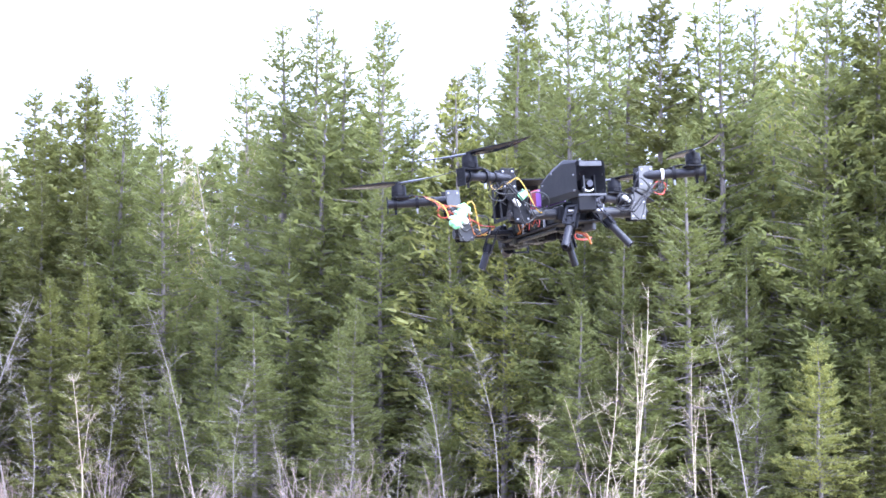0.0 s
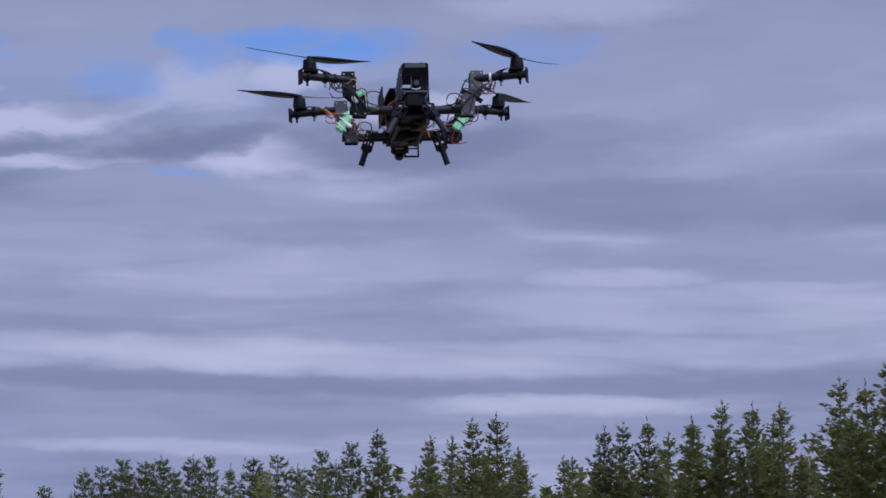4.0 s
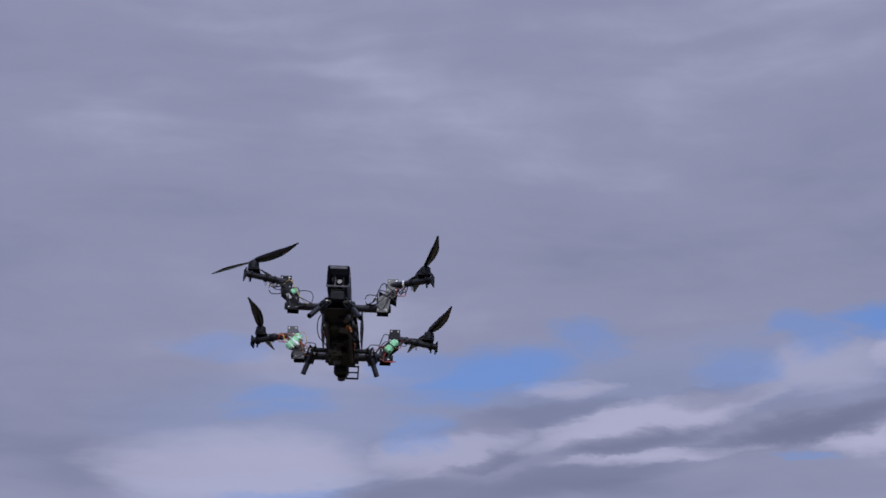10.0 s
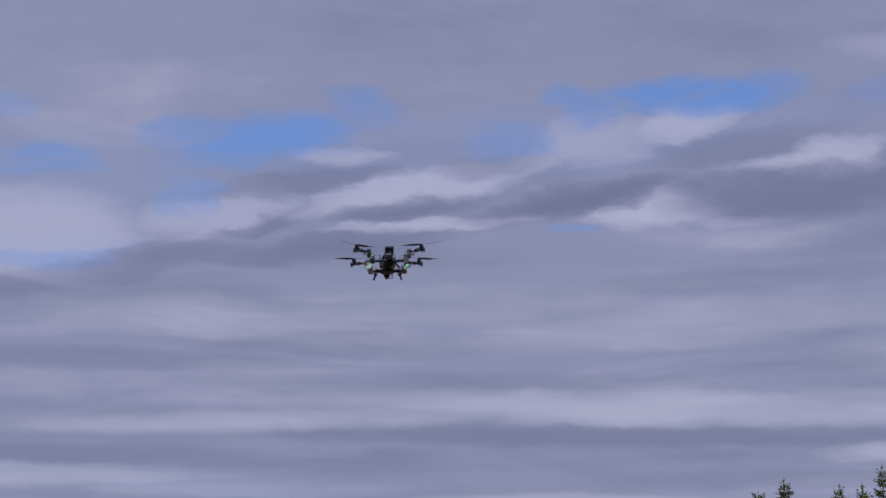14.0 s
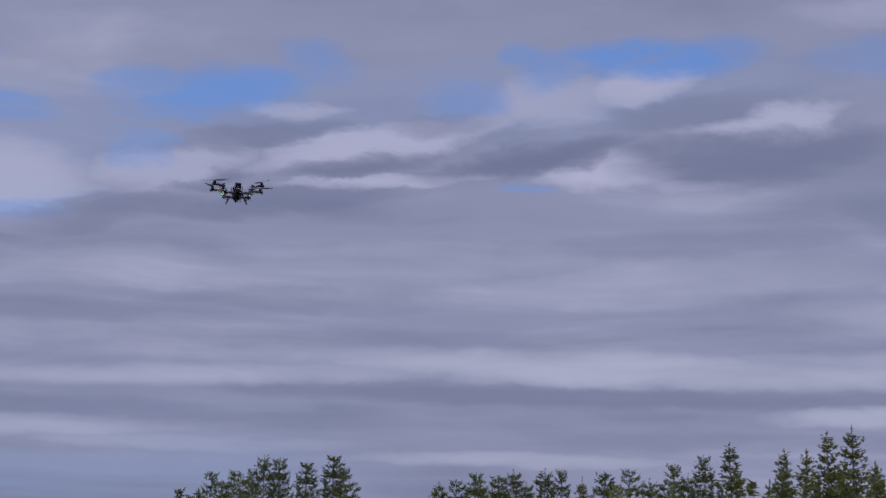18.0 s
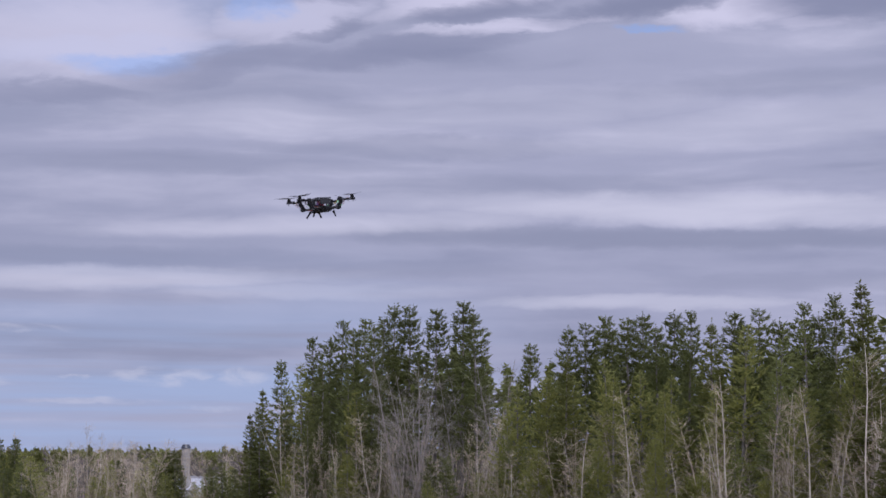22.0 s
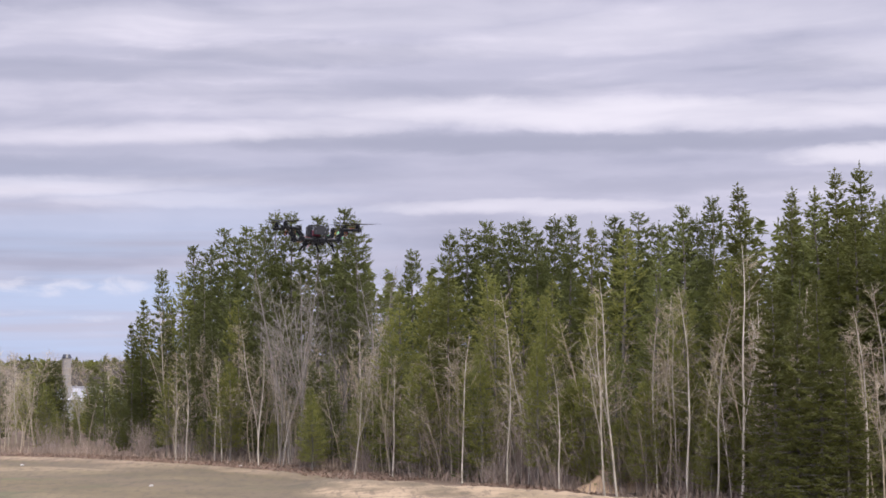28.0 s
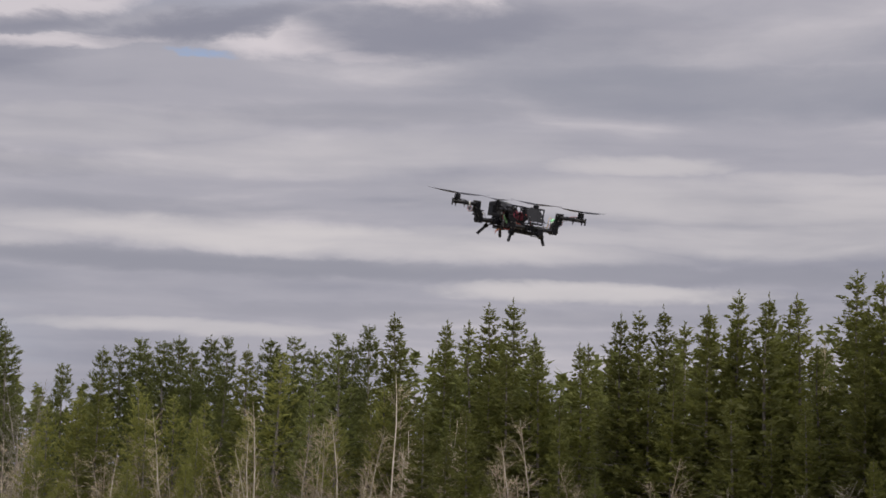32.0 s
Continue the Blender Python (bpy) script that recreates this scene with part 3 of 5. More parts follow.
def plant_birch(az, dist, height, rng, tilt=4.0, lean=0.0, slim=1.0):
    stem, twigs = SAPLINGS[rng.integers(3)] if slim < 0.56 else BIRCHES[rng.integers(3) if slim >= 1 else rng.integers(3, 7)]
    x, y = spot(az, dist)
    root = new("birch_tree")
    s = height / 10.0
    root.matrix_basis = pose(x, y, ground_height(x, y) - 0.05, rng.normal(0, tilt), lean + rng.normal(0, tilt), rng.uniform(0, 360)) @ Matrix.Diagonal((s, s, s, 1))
    part_mesh("trunk", stem, root, "pale bark stem")
    part_mesh("crown", twigs, root)["kind"] = "stuff"
    tagged(root, "leafless pale birch with thin bare twigs at the wood's edge", "tree", "bare birches")


def plant_aspen(az, dist, height, rng, wide=1.15, made=ASPENS):
    stem, twigs = made[rng.integers(len(made))]
    x, y = spot(az, dist)
    s = height / 10.0
    root = new("aspen_tree")
    root.matrix_basis = pose(x, y, ground_height(x, y) - 0.05, rng.normal(0, 3), rng.normal(0, 3), rng.uniform(0, 360)) @ Matrix.Diagonal((s * wide, s * wide, s, 1))
    part_mesh("trunk", stem, root)
    part_mesh("crown", twigs, root)["kind"] = "stuff"
    tagged(root, "leafless tan-grey aspen with fine bare twigs", "tree", "bare aspens")


def bare_shrub(seed):
    """A thicket of thin leafless stems from one root."""
    rng = np.random.default_rng(seed)
    wv, wf = [], []
    for k in range(16):
        phi, L = rng.uniform(0, 6.28), rng.uniform(0.8, 2.4)
        p0 = Vector((rng.normal(0, 0.25), rng.normal(0, 0.25), -0.05))
        o = Vector((math.cos(phi) * 0.35, math.sin(phi) * 0.35, 1)).normalized()
        p1, p2 = p0 + o * L * 0.5, p0 + o * L + Vector((rng.normal(0, 0.12), rng.normal(0, 0.12), 0))
        tube([p0, p1, p2], [0.013, 0.009, 0.003], 3, wv, wf)
        for q in range(9):
            s0 = p0.lerp(p2, rng.uniform(0.3, 0.98))
            w = (o + Vector(rng.normal(0, 0.5, 3))).normalized()
            tube([s0, s0 + w * rng.uniform(0.2, 0.7)], [0.005, 0.0022], 3, wv, wf)
    return mesh_of("shrub_twigs", wv, wf, SHRUB)


SHRUBS = [bare_shrub(s) for s in (61, 62, 63)]


def shrubs():
    rng = np.random.default_rng(18)
    places = [(rng.uniform(-7.5, 16), -1.5, 1.8) for k in range(60)] + [(rng.uniform(16, 52), 1.0, 8.0) for k in range(26)] + [(rng.uniform(3, 17), -3.0, 0.5) for k in range(44)]
    for k, (az, near, far) in enumerate(places):
        x, y = spot(az, edge(az) - rng.uniform(near, far))
        ob = new("bare_shrub", SHRUBS[rng.integers(3)])
        h = rng.uniform(1.2, 2.0) if k >= 86 else rng.uniform(0.6, 1.2)
        ob.matrix_basis = pose(x, y, ground_height(x, y), 0, 0, rng.uniform(0, 360)) @ Matrix.Diagonal((h, h, h, 1))
        tagged(ob, "leafless pinkish-brown shrub before the wood", "bush", "bare shrubs")


def birches():
    rng = np.random.default_rng(8)
    for k in range(90):
        az = rng.uniform(-4.5, 17)
        d = edge(az) - rng.uniform(-3.5, 0.8)
        h = 3.2 + 6.2 * rng.random() ** 1.4
        plant_birch(az, d, h, rng, 4.0, rng.normal(0, 3), 0.75)
    for k in range(126):
        az = rng.uniform(-4.5, 19)
        plant_aspen(az, edge(az) - rng.uniform(-4.5, 0.8), rng.uniform(4.0, 8.5) * (1.0 if az < 13 else 0.85), rng)
    for k in range(9):
        az = (19.6, 22.4, 22.9, 25.0, 27.9, 30.6, 37.9, 46.9, 39.3)[k]
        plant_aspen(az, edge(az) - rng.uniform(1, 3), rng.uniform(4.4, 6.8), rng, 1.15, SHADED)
    for k in range(26):
        az = rng.uniform(-3.8, 4.5)
        plant_aspen(az, edge(az) - rng.uniform(0.0, 1.6), rng.uniform(3.4, 6.0), rng, 1.5)
    for az, h, wide in ((16.3, 7.2, 1.5), (16.6, 6.6, 1.7), (16.9, 7.0, 1.5), (19.5, 7.4, 1.3), (19.8, 6.4, 1.5), (24.3, 6.6, 1.9), (25.3, 6.2, 1.9), (13.3, 7.2, 1.5), (14.9, 6.8, 1.6)):
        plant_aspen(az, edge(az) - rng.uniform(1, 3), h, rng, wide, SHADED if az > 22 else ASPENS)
    for k in range(34):
        az = rng.uniform(-5, 17)
        plant("jack", az, edge(az) + rng.uniform(-1.0, 1.5), rng.uniform(2.2, 5.5), rng)
    # a clump of grey bare stems behind, and the tall pale ones that stand out
    for k in range(20):
        x, y = spot(rng.uniform(-0.9, 2.6), edge(1) + rng.uniform(2, 9))
        s = rng.uniform(0.85, 1.2)
        stem, twigs = DEAD[k % 2]
        root = new("dead_tree")
        root.matrix_basis = pose(x, y, ground_height(x, y) - 0.05, rng.normal(0, 1.5), rng.normal(0, 1.5), rng.uniform(0, 360)) @ Matrix.Diagonal((s, s, s, 1))
        part_mesh("trunk", stem, root)
        part_mesh("crown", twigs, root)["kind"] = "stuff"
        tagged(root, "tall grey leafless tree among the dark pines", "tree", "grey dead trees")
    for az, d, h, lean in ((12.6, 80, 10.6, -5), (9.05, 85, 9.4, -1.5), (8.7, 85.5, 8.2, -7), (2.6, 101, 6.3, -3), (1.5, 104, 5.6, -3), (7.4, 88, 6.2, -4), (4.6, 95, 7.4, -0.5), (11.9, 81, 8.3, -6),
                           (-1.25, 113, 7.4, -3), (11.05, 83, 9.0, 0), (16.8, 72, 8.6, -2), (16.1, 73, 7.8, 1), (-3.6, 120, 6.8, 1), (-3.3, 120, 6.6, -1), (-2.5, 118, 6.2, 2), (-2.3, 117, 6.6, -2), (5.9, 92, 7.6, 3), (10.2, 85, 8.4, 2), (14.3, 76, 7.4, -2)):
        plant_birch(az, d, h, rng, 1.0, lean)
    # the low trees of the open side: a dark clump, a stand of bare birches, then mixed young conifers
    for k in range(22):
        plant_birch(rng.uniform(-11.2, -4.6) if k < 8 else rng.uniform(-10.9, -7.4), rng.uniform(140, 185), rng.uniform(4.5, 7.0), rng, 2.0, 0.0, 0.6)
    for k in range(118):
        az = rng.uniform(-17, -10.7) if k < 78 else rng.uniform(-7.6, -4.4) if k < 104 else rng.uniform(-11, -7)
        plant("jack" if rng.random() < 0.62 else "full_pine", az, rng.uniform(136, 172), rng.uniform(3.4, 5.9 if az > -11 else 6.3) * (0.55 if -7.0 < az < -5.95 else 1.0), rng)
    for k in range(50):
        az = rng.uniform(-13, -4.6) if k < 16 else rng.uniform(-10.8, -7.5)
        plant_aspen(az, rng.uniform(136, 170), rng.uniform(4.2, 7.4), rng, rng.uniform(1.5, 2.1))
    for az, h in ((-12.1, 7.4), (-13.4, 6.9), (-9.4, 8.4), (-9.1, 7.7), (-8.3, 7.4), (-10.0, 7.0), (-8.05, 7.2), (-11.2, 7.9), (-9.8, 6.9)):
        plant_birch(az, 152, h, rng, 1.5, 0.0, 1.2)
    for az, el in ((-11.9, 0.38), (-11.45, 0.45), (-7.25, 0.1), (-6.95, 0.12)):
        plant("pine", az, 150, 6.0 + 150 * math.tan(radians(el)), rng)
    for az, d, h in ((-6.75, 150, 4.6), (-7.5, 146, 5.2), (-5.6, 140, 5.4), (-5.3, 138, 5.0), (-5.85, 146, 4.8), (-9.0, 144, 4.2), (-7.15, 144, 4.4), (0.3, 107, 3.9), (-11.4, 151, 7.0), (-12.3, 148, 5.5), (-11.9, 146, 5.0), (-13.0, 150, 5.8)):
        plant("jack" if az in (0.3, -9.0) else "full_pine", az, d, h, rng)
    for az, d, h in ((-6.45, 176, 3.6), (-6.1, 172, 4.4), (-5.75, 178, 4.0), (-5.95, 160, 3.6), (-6.3, 165, 3.4), (-5.5, 168, 4.6), (-7.2, 150, 5.6), (-7.0, 158, 5.0)):
        plant("jack", az, d, h, rng)
    for az, h in ((30.2, 12.6), (30.7, 12.9), (31.1, 12.2), (36.7, 13.1), (37.0, 13.5), (37.35, 12.8), (47.1, 13.4), (47.5, 13.8), (47.9, 13.0), (24.9, 11.6)):
        plant_aspen(az, edge(az) + rng.uniform(5, 9), h, rng)
    # saplings before the near wood
    for az, d, h in ((42.6, 36, 6.7), (42.2, 36.4, 5.6), (43.1, 36.2, 5.9), (45.2, 37, 5.4), (45.6, 36.6, 4.6), (40.5, 38, 5.0), (27.3, 47, 5.5), (29.5, 46, 5.2), (31.8, 45, 5.4), (33.2, 44, 4.3), (35.1, 43, 3.9), (36.6, 42, 3.9), (25.8, 48, 5.0), (38.6, 41, 3.2)):
        if 42 < az < 46:
            plant_birch(az, d, h, rng, 2.0, 0.0, 0.55)
        else:
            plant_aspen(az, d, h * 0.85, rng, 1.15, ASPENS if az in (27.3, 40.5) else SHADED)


birches()
shrubs()


def brush():
    rng = np.random.default_rng(9)
    v, f = [], []
    n = 9000
    for k in range(n):
        az = rng.uniform(-15, 54)
        d = edge(az) - rng.uniform(-3.0, 3.2) if az > -9 else rng.uniform(132, 138)
        x, y = spot(az, d)
        z = ground_height(x, y)
        clump = noise.noise((x * 0.16, y * 0.16, 4.0))
        if clump < -0.25:
            continue
        L = (rng.uniform(0.2, 0.9) if rng.random() < 0.93 else rng.uniform(0.9, 1.8)) * (0.75 + 0.6 * clump)
        w = Vector((rng.normal(0, 0.3), rng.normal(0, 0.3), 1)).normalized()
        p = Vector((x, y, z))
        tube([p, p + w * L * 0.6, p + w * L + Vector((rng.normal(0, 0.1), 0, 0.05))], [0.016, 0.011, 0.004], 3, v, f)
    tagged(new("brush", mesh_of("brush", v, f, BRUSH)), "leafless grey-brown brush along the wood's edge", "bushes", kind="stuff")


brush()


# ---- ground ----
def field_material():
    m = material("dry_field", (0.140, 0.108, 0.055), (0.090, 0.071, 0.038), 0.25, 0.95, bump=0.8, bump_scale=1.6)
    tree = m.node_tree
    b = tree.nodes["Principled BSDF"]
    tc = tree.nodes.new("ShaderNodeTexCoord")
    sep = tree.nodes.new("ShaderNodeSeparateXYZ")
    tree.links.new(tc.outputs["Object"], sep.inputs[0])
    x, y = Sock(tree, sep.outputs[0]), Sock(tree, sep.outputs[1])
    earth = noise_at(tree, x, y, 3.0, 0.16, 6.0, 0.65, 0.4)
    grass = noise_at(tree, x, y, 8.0, 0.07, 5.0, 0.6, 0.6)
    tuft = noise_at(tree, x, y, 5.0, 1.4, 5.0, 0.7)
    col = b.inputs["Base Color"].links[0].from_socket
    col = mix_colour(tree, earth.ramp(0.50, 0.64) * 0.75, col, (0.13, 0.095, 0.066))
    col = mix_colour(tree, grass.ramp(0.62, 0.70) * 0.7, col, (0.10, 0.11, 0.045))
    # strips along the field's end: bare pale sand on the low bank, red-brown dead grass behind it, ruts before it
    dist = (x * x + y * y).op("SQRT")
    wob = noise_at(tree, x, y, 1.0, 0.05, 5.0, 0.6)
    bearing = x.op("ARCTAN2", y) * 57.29578
    u = dist - 113.0 + bearing.op("MINIMUM", 12.0) * 3.0 + (bearing - 12.0).op("MAXIMUM", 0.0) * 0.95 + (wob - 0.5) * 9
    fleck = noise_at(tree, x, y, 2.0, 0.35, 5.0, 0.65)
    col = mix_colour(tree, u.ramp(-9.5, -6.5) * (fleck.ramp(0.35, 0.6) * 0.4 + 0.5), col, (0.135, 0.088, 0.063))
    sand = u.ramp(-14.5, -11.5) * u.ramp(-7.5, -9.5) * bearing.ramp(1.0, -2.0)
    col = mix_colour(tree, sand * (fleck.ramp(0.62, 0.42) * 0.6 + 0.3), col, (0.29, 0.21, 0.135))
    # the scraped ledge of pale sand, the olive rut that runs up to it, and a green patch of new grass
    ledge = dist - 94.2 + bearing * 1.63 + (wob - 0.5) * 5
    on = ledge.ramp(-9.0, -5.5) * ledge.ramp(1.6, 0.2) * bearing.ramp(-0.4, 0.8)
    col = mix_colour(tree, on * (fleck.ramp(0.62, 0.44) * 0.5 + 0.45), col, (0.37, 0.275, 0.175))
    groove = (ledge + 4.2).op("ABSOLUTE").ramp(0.9, 0.2) * bearing.ramp(0.5, 2.5)
    col = mix_colour(tree, groove * fleck.ramp(0.40, 0.56) * 0.7, col, (0.135, 0.10, 0.062))
    line = dist - 91.3 + bearing * 2.1 + (wob - 0.5) * 7
    col = mix_colour(tree, line.ramp(-1.8, -0.3) * line.ramp(5.5, 1.5) * bearing.ramp(3.0, 0.0) * (fleck.ramp(0.34, 0.56) * 0.5 + 0.35), col, (0.092, 0.074, 0.043))
    far_pale = dist - 119.0 + bearing * 0.6 + (wob - 0.5) * 9
    col = mix_colour(tree, (far_pale + 10.0).op("ABSOLUTE").ramp(3.6, 1.6) * bearing.ramp(-2.5, -6.0) * 0.75, col, (0.30, 0.222, 0.14))
    patch = ((dist - 86.0) / 11.0).op("POWER", 2.0) + ((bearing + 9.6) / 2.3).op("POWER", 2.0) + (fleck - 0.5) * 1.6
    col = mix_colour(tree, patch.ramp(1.25, 0.6) * 0.8, col, (0.070, 0.082, 0.034))
    rut = u.ramp(-19.5, -17.5) * u.ramp(-14.0, -16.0)
    col = mix_colour(tree, rut * (fleck.ramp(0.36, 0.55) * 0.5 + 0.4), col, (0.115, 0.088, 0.052))
    far_rut = u.ramp(-33, -29) * u.ramp(-23, -27)
    col = mix_colour(tree, far_rut * (fleck.ramp(0.40, 0.6) * 0.5 + 0.2), col, (0.14, 0.105, 0.065))
    pale = noise_at(tree, x, y, 6.0, 0.045, 6.0, 0.62, 0.5)
    col = mix_colour(tree, pale.ramp(0.46, 0.60) * u.ramp(-18, -22) * 0.8, col, (0.190, 0.146, 0.078))
    col = mix_colour(tree, tuft.ramp(0.48, 0.62) * 0.45, col, (0.115, 0.088, 0.058))
    speck = noise_at(tree, x, y, 4.0, 4.0, 4.0, 0.7)
    col = mix_colour(tree, speck.ramp(0.58, 0.70) * 0.4, col, (0.24, 0.185, 0.11))
    clods = noise_at(tree, x * 2.2, y * 0.5, 4.0, 1.0, 5.0, 0.7)
    col = mix_colour(tree, clods.ramp(0.50, 0.62) * 0.55, col, (0.075, 0.056, 0.038))
    green = noise_at(tree, x, y, 11.0, 0.11, 4.0, 0.55)
    col = mix_colour(tree, green.ramp(0.56, 0.64) * u.ramp(-38, -46) * 0.75, col, (0.055, 0.075, 0.028))
    tree.links.new(col, b.inputs["Base Color"])
    return m


def ground():
    m = field_material()
    rings = [3.0 * i for i in range(20)] + [60 + 0.75 * i for i in range(100)] + [135 + 5.0 * i for i in range(25)] + [260 * (4200 / 260) ** (i / 30) for i in range(31)]
    turns = [-18 + 0.4 * i for i in range(80)] + [14 + 2.0 * i for i in range(23)] + [60 + 6.0 * i for i in range(47)]
    v, f = [], []
    for r in rings:
        for a in turns:
            x, y = spot(a, r)
            v.append((x, y, ground_height(x, y)))
    k = len(turns)
    for i in range(len(rings) - 1):
        for q in range(k):
            q2 = (q + 1) % k
            f.append((i * k + q, (i + 1) * k + q, (i + 1) * k + q2, i * k + q2))
    ob = new("ground", mesh_of("ground", v, f, m, True))
    tagged(ob, "dry tan field with sandy tracks and dead grass", "ground", kind="structure")


ground()


def dead_grass():
    """Dry tufts on the strip between the field and the trees, and thinly over the field."""
    rng = np.random.default_rng(31)
    m = material("dead_grass", (0.18, 0.12, 0.088), (0.115, 0.078, 0.058), 0.4, 0.95, island=0.35)
    n = 20000
    az = rng.uniform(-16, 20, n)
    off = 9.5 - 9.0 * rng.random(n) ** 0.8
    v, f = [], []
    for k in range(n):
        d = 113 - 3.0 * min(az[k], 12) - 0.95 * max(az[k] - 12, 0) - off[k]
        x, y = spot(az[k], d)
        if d < 30 or noise.noise((x * 0.12, y * 0.12, 7.0)) < -0.15:
            continue
        z = ground_height(x, y) - 0.02
        h = rng.uniform(0.05, 0.16)
        a, b = rng.normal(0, 0.12, 2)
        w = rng.uniform(0.03, 0.07)
        i = len(v)
        v += [(x - w, y, z), (x + w, y, z), (x + a, y + b, z + h)]
        f.append((i, i + 1, i + 2))
    tagged(new("dead_grass", mesh_of("dead_grass", v, f, m)), "red-brown dead grass along the field's end", "grass", kind="stuff")


dead_grass()


def field_stones():
    rng = random.Random(12)
    for az, d in ((-1.75, 112.5), (-1.6, 76), (-4.3, 96), (5.1, 80), (-7.9, 118)):
        bm = bmesh.new()
        bmesh.ops.create_icosphere(bm, subdivisions=2, radius=rng.uniform(0.06, 0.13))
        for v in bm.verts:
            v.co *= rng.uniform(0.85, 1.15)
            v.co.z *= 0.6
        me = bpy.data.meshes.new("field_stone")
        bm.to_mesh(me)
        bm.free()
        me.materials.append(STONE)
        x, y = spot(az, d)
        ob = new("field_stone", me)
        ob.matrix_basis = pose(x, y, ground_height(x, y) + 0.03, 0, 0, rng.uniform(0, 360))
        tagged(ob, "small pale stone lying on the dry field", "stone", "stones on the field")


def forest_floor():
    """Brown litter under the trees, a thin sheet on the ground from the edge inwards."""
    m = material("needle_litter", (0.115, 0.085, 0.062), (0.065, 0.05, 0.037), 0.5, 0.95, bump=0.6, bump_scale=5.0)
    v, f = [], []
    n, k = 130, 12
    for i in range(n + 1):
        az = -5.0 + 62 * i / n
        for j in range(k + 1):
            d = edge(az) - 0.8 + 0.9 * noise.noise((az * 1.3, 0, 2.0)) + 34 * (j / k) ** 1.3
            x, y = spot(az, d)
            v.append((x, y, ground_height(x, y) + 0.03))
    for i in range(n):
        for j in range(k):
            a = i * (k + 1) + j
            f.append((a, a + 1, a + k + 2, a + k + 1))
    tagged(new("forest_floor", mesh_of("forest_floor", v, f, m, True)), "brown needle litter under the trees", "ground", kind="structure")


forest_floor()


# ---- the far side: low woods, a farmhouse, stones ----
def far_woods():
    rng = np.random.default_rng(14)
    v, f, cv = [], [], []
    for k in range(900):
        az, d = rng.uniform(-22, -3.5), rng.uniform(215, 520)
        x, y = spot(az, d)
        h = rng.uniform(2.6, 6.6) * (1.0 + 0.3 * noise.noise((x * 0.02, y * 0.02, 0)))
        if noise.noise((x * 0.012, y * 0.012, 9)) > (-0.35 if az < -10 else 0.1):
            n = 60
            t = rng.uniform(0, 1, n) ** 0.7
            c = np.stack([x + rng.normal(0, 1, n) * 1.3 * (1 - t), y + rng.normal(0, 1, n) * 1.3 * (1 - t), h * (0.08 + 0.92 * t)], 1)
            cv.append(c)
        else:
            p = Vector((x, y, 0))
            tube([p, p + Vector((0, 0, h))], [0.10, 0.03], 3, v, f)
            for q in range(26):
                a, z = rng.uniform(0, 6.28), h * rng.uniform(0.35, 0.95)
                l = rng.uniform(0.5, 1.8)
                tube([p + Vector((0, 0, z)), p + Vector((math.cos(a) * l, math.sin(a) * l, z + l * 0.7))], [0.035, 0.015], 3, v, f)
    tagged(new("far_bare_trees", mesh_of("far_bare_trees", v, f, FAR_TWIG)), "far leafless grey woods beyond the field", "woods", kind="stuff")
    c = np.concatenate(cv)
    sv, sf = sprays(rng, c, rng.normal(0, 1, (len(c), 3)) + np.array([0, 0, 0.5]), 1.1, 0.28)
    tagged(new("far_conifers", mesh_of("far_conifers", sv, sf, NEEDLE_DEEP)), "far dark conifers beyond the field", "woods", kind="stuff")
    # the last rise of forest on the horizon
    sc = []
    for k in range(2600):
        az, d = rng.uniform(-30, 62), rng.uniform(1500, 1900)
        x, y = spot(az, d)
        n = 12
        t = rng.uniform(0, 1, n)
        sc.append(np.stack([x + rng.normal(0, 3, n) * (1.1 - t), y + rng.normal(0, 3, n), (6.2 + 2.5 * noise.noise((az * 0.4, 0, 0)) + 4.5 * noise.noise((az * 3.0, d * 0.02, 5))) * t], 1))
    c = np.concatenate(sc)
    sv, sf = sprays(rng, c, rng.normal(0, 0.5, (len(c), 3)) + np.array([0, 0, 1.0]), 5.0, 1.6)
    tagged(new("horizon_forest", mesh_of("horizon_forest", sv, sf, NEEDLE_DEEP)), "dark forest along the horizon", "woods", kind="stuff")


far_woods()


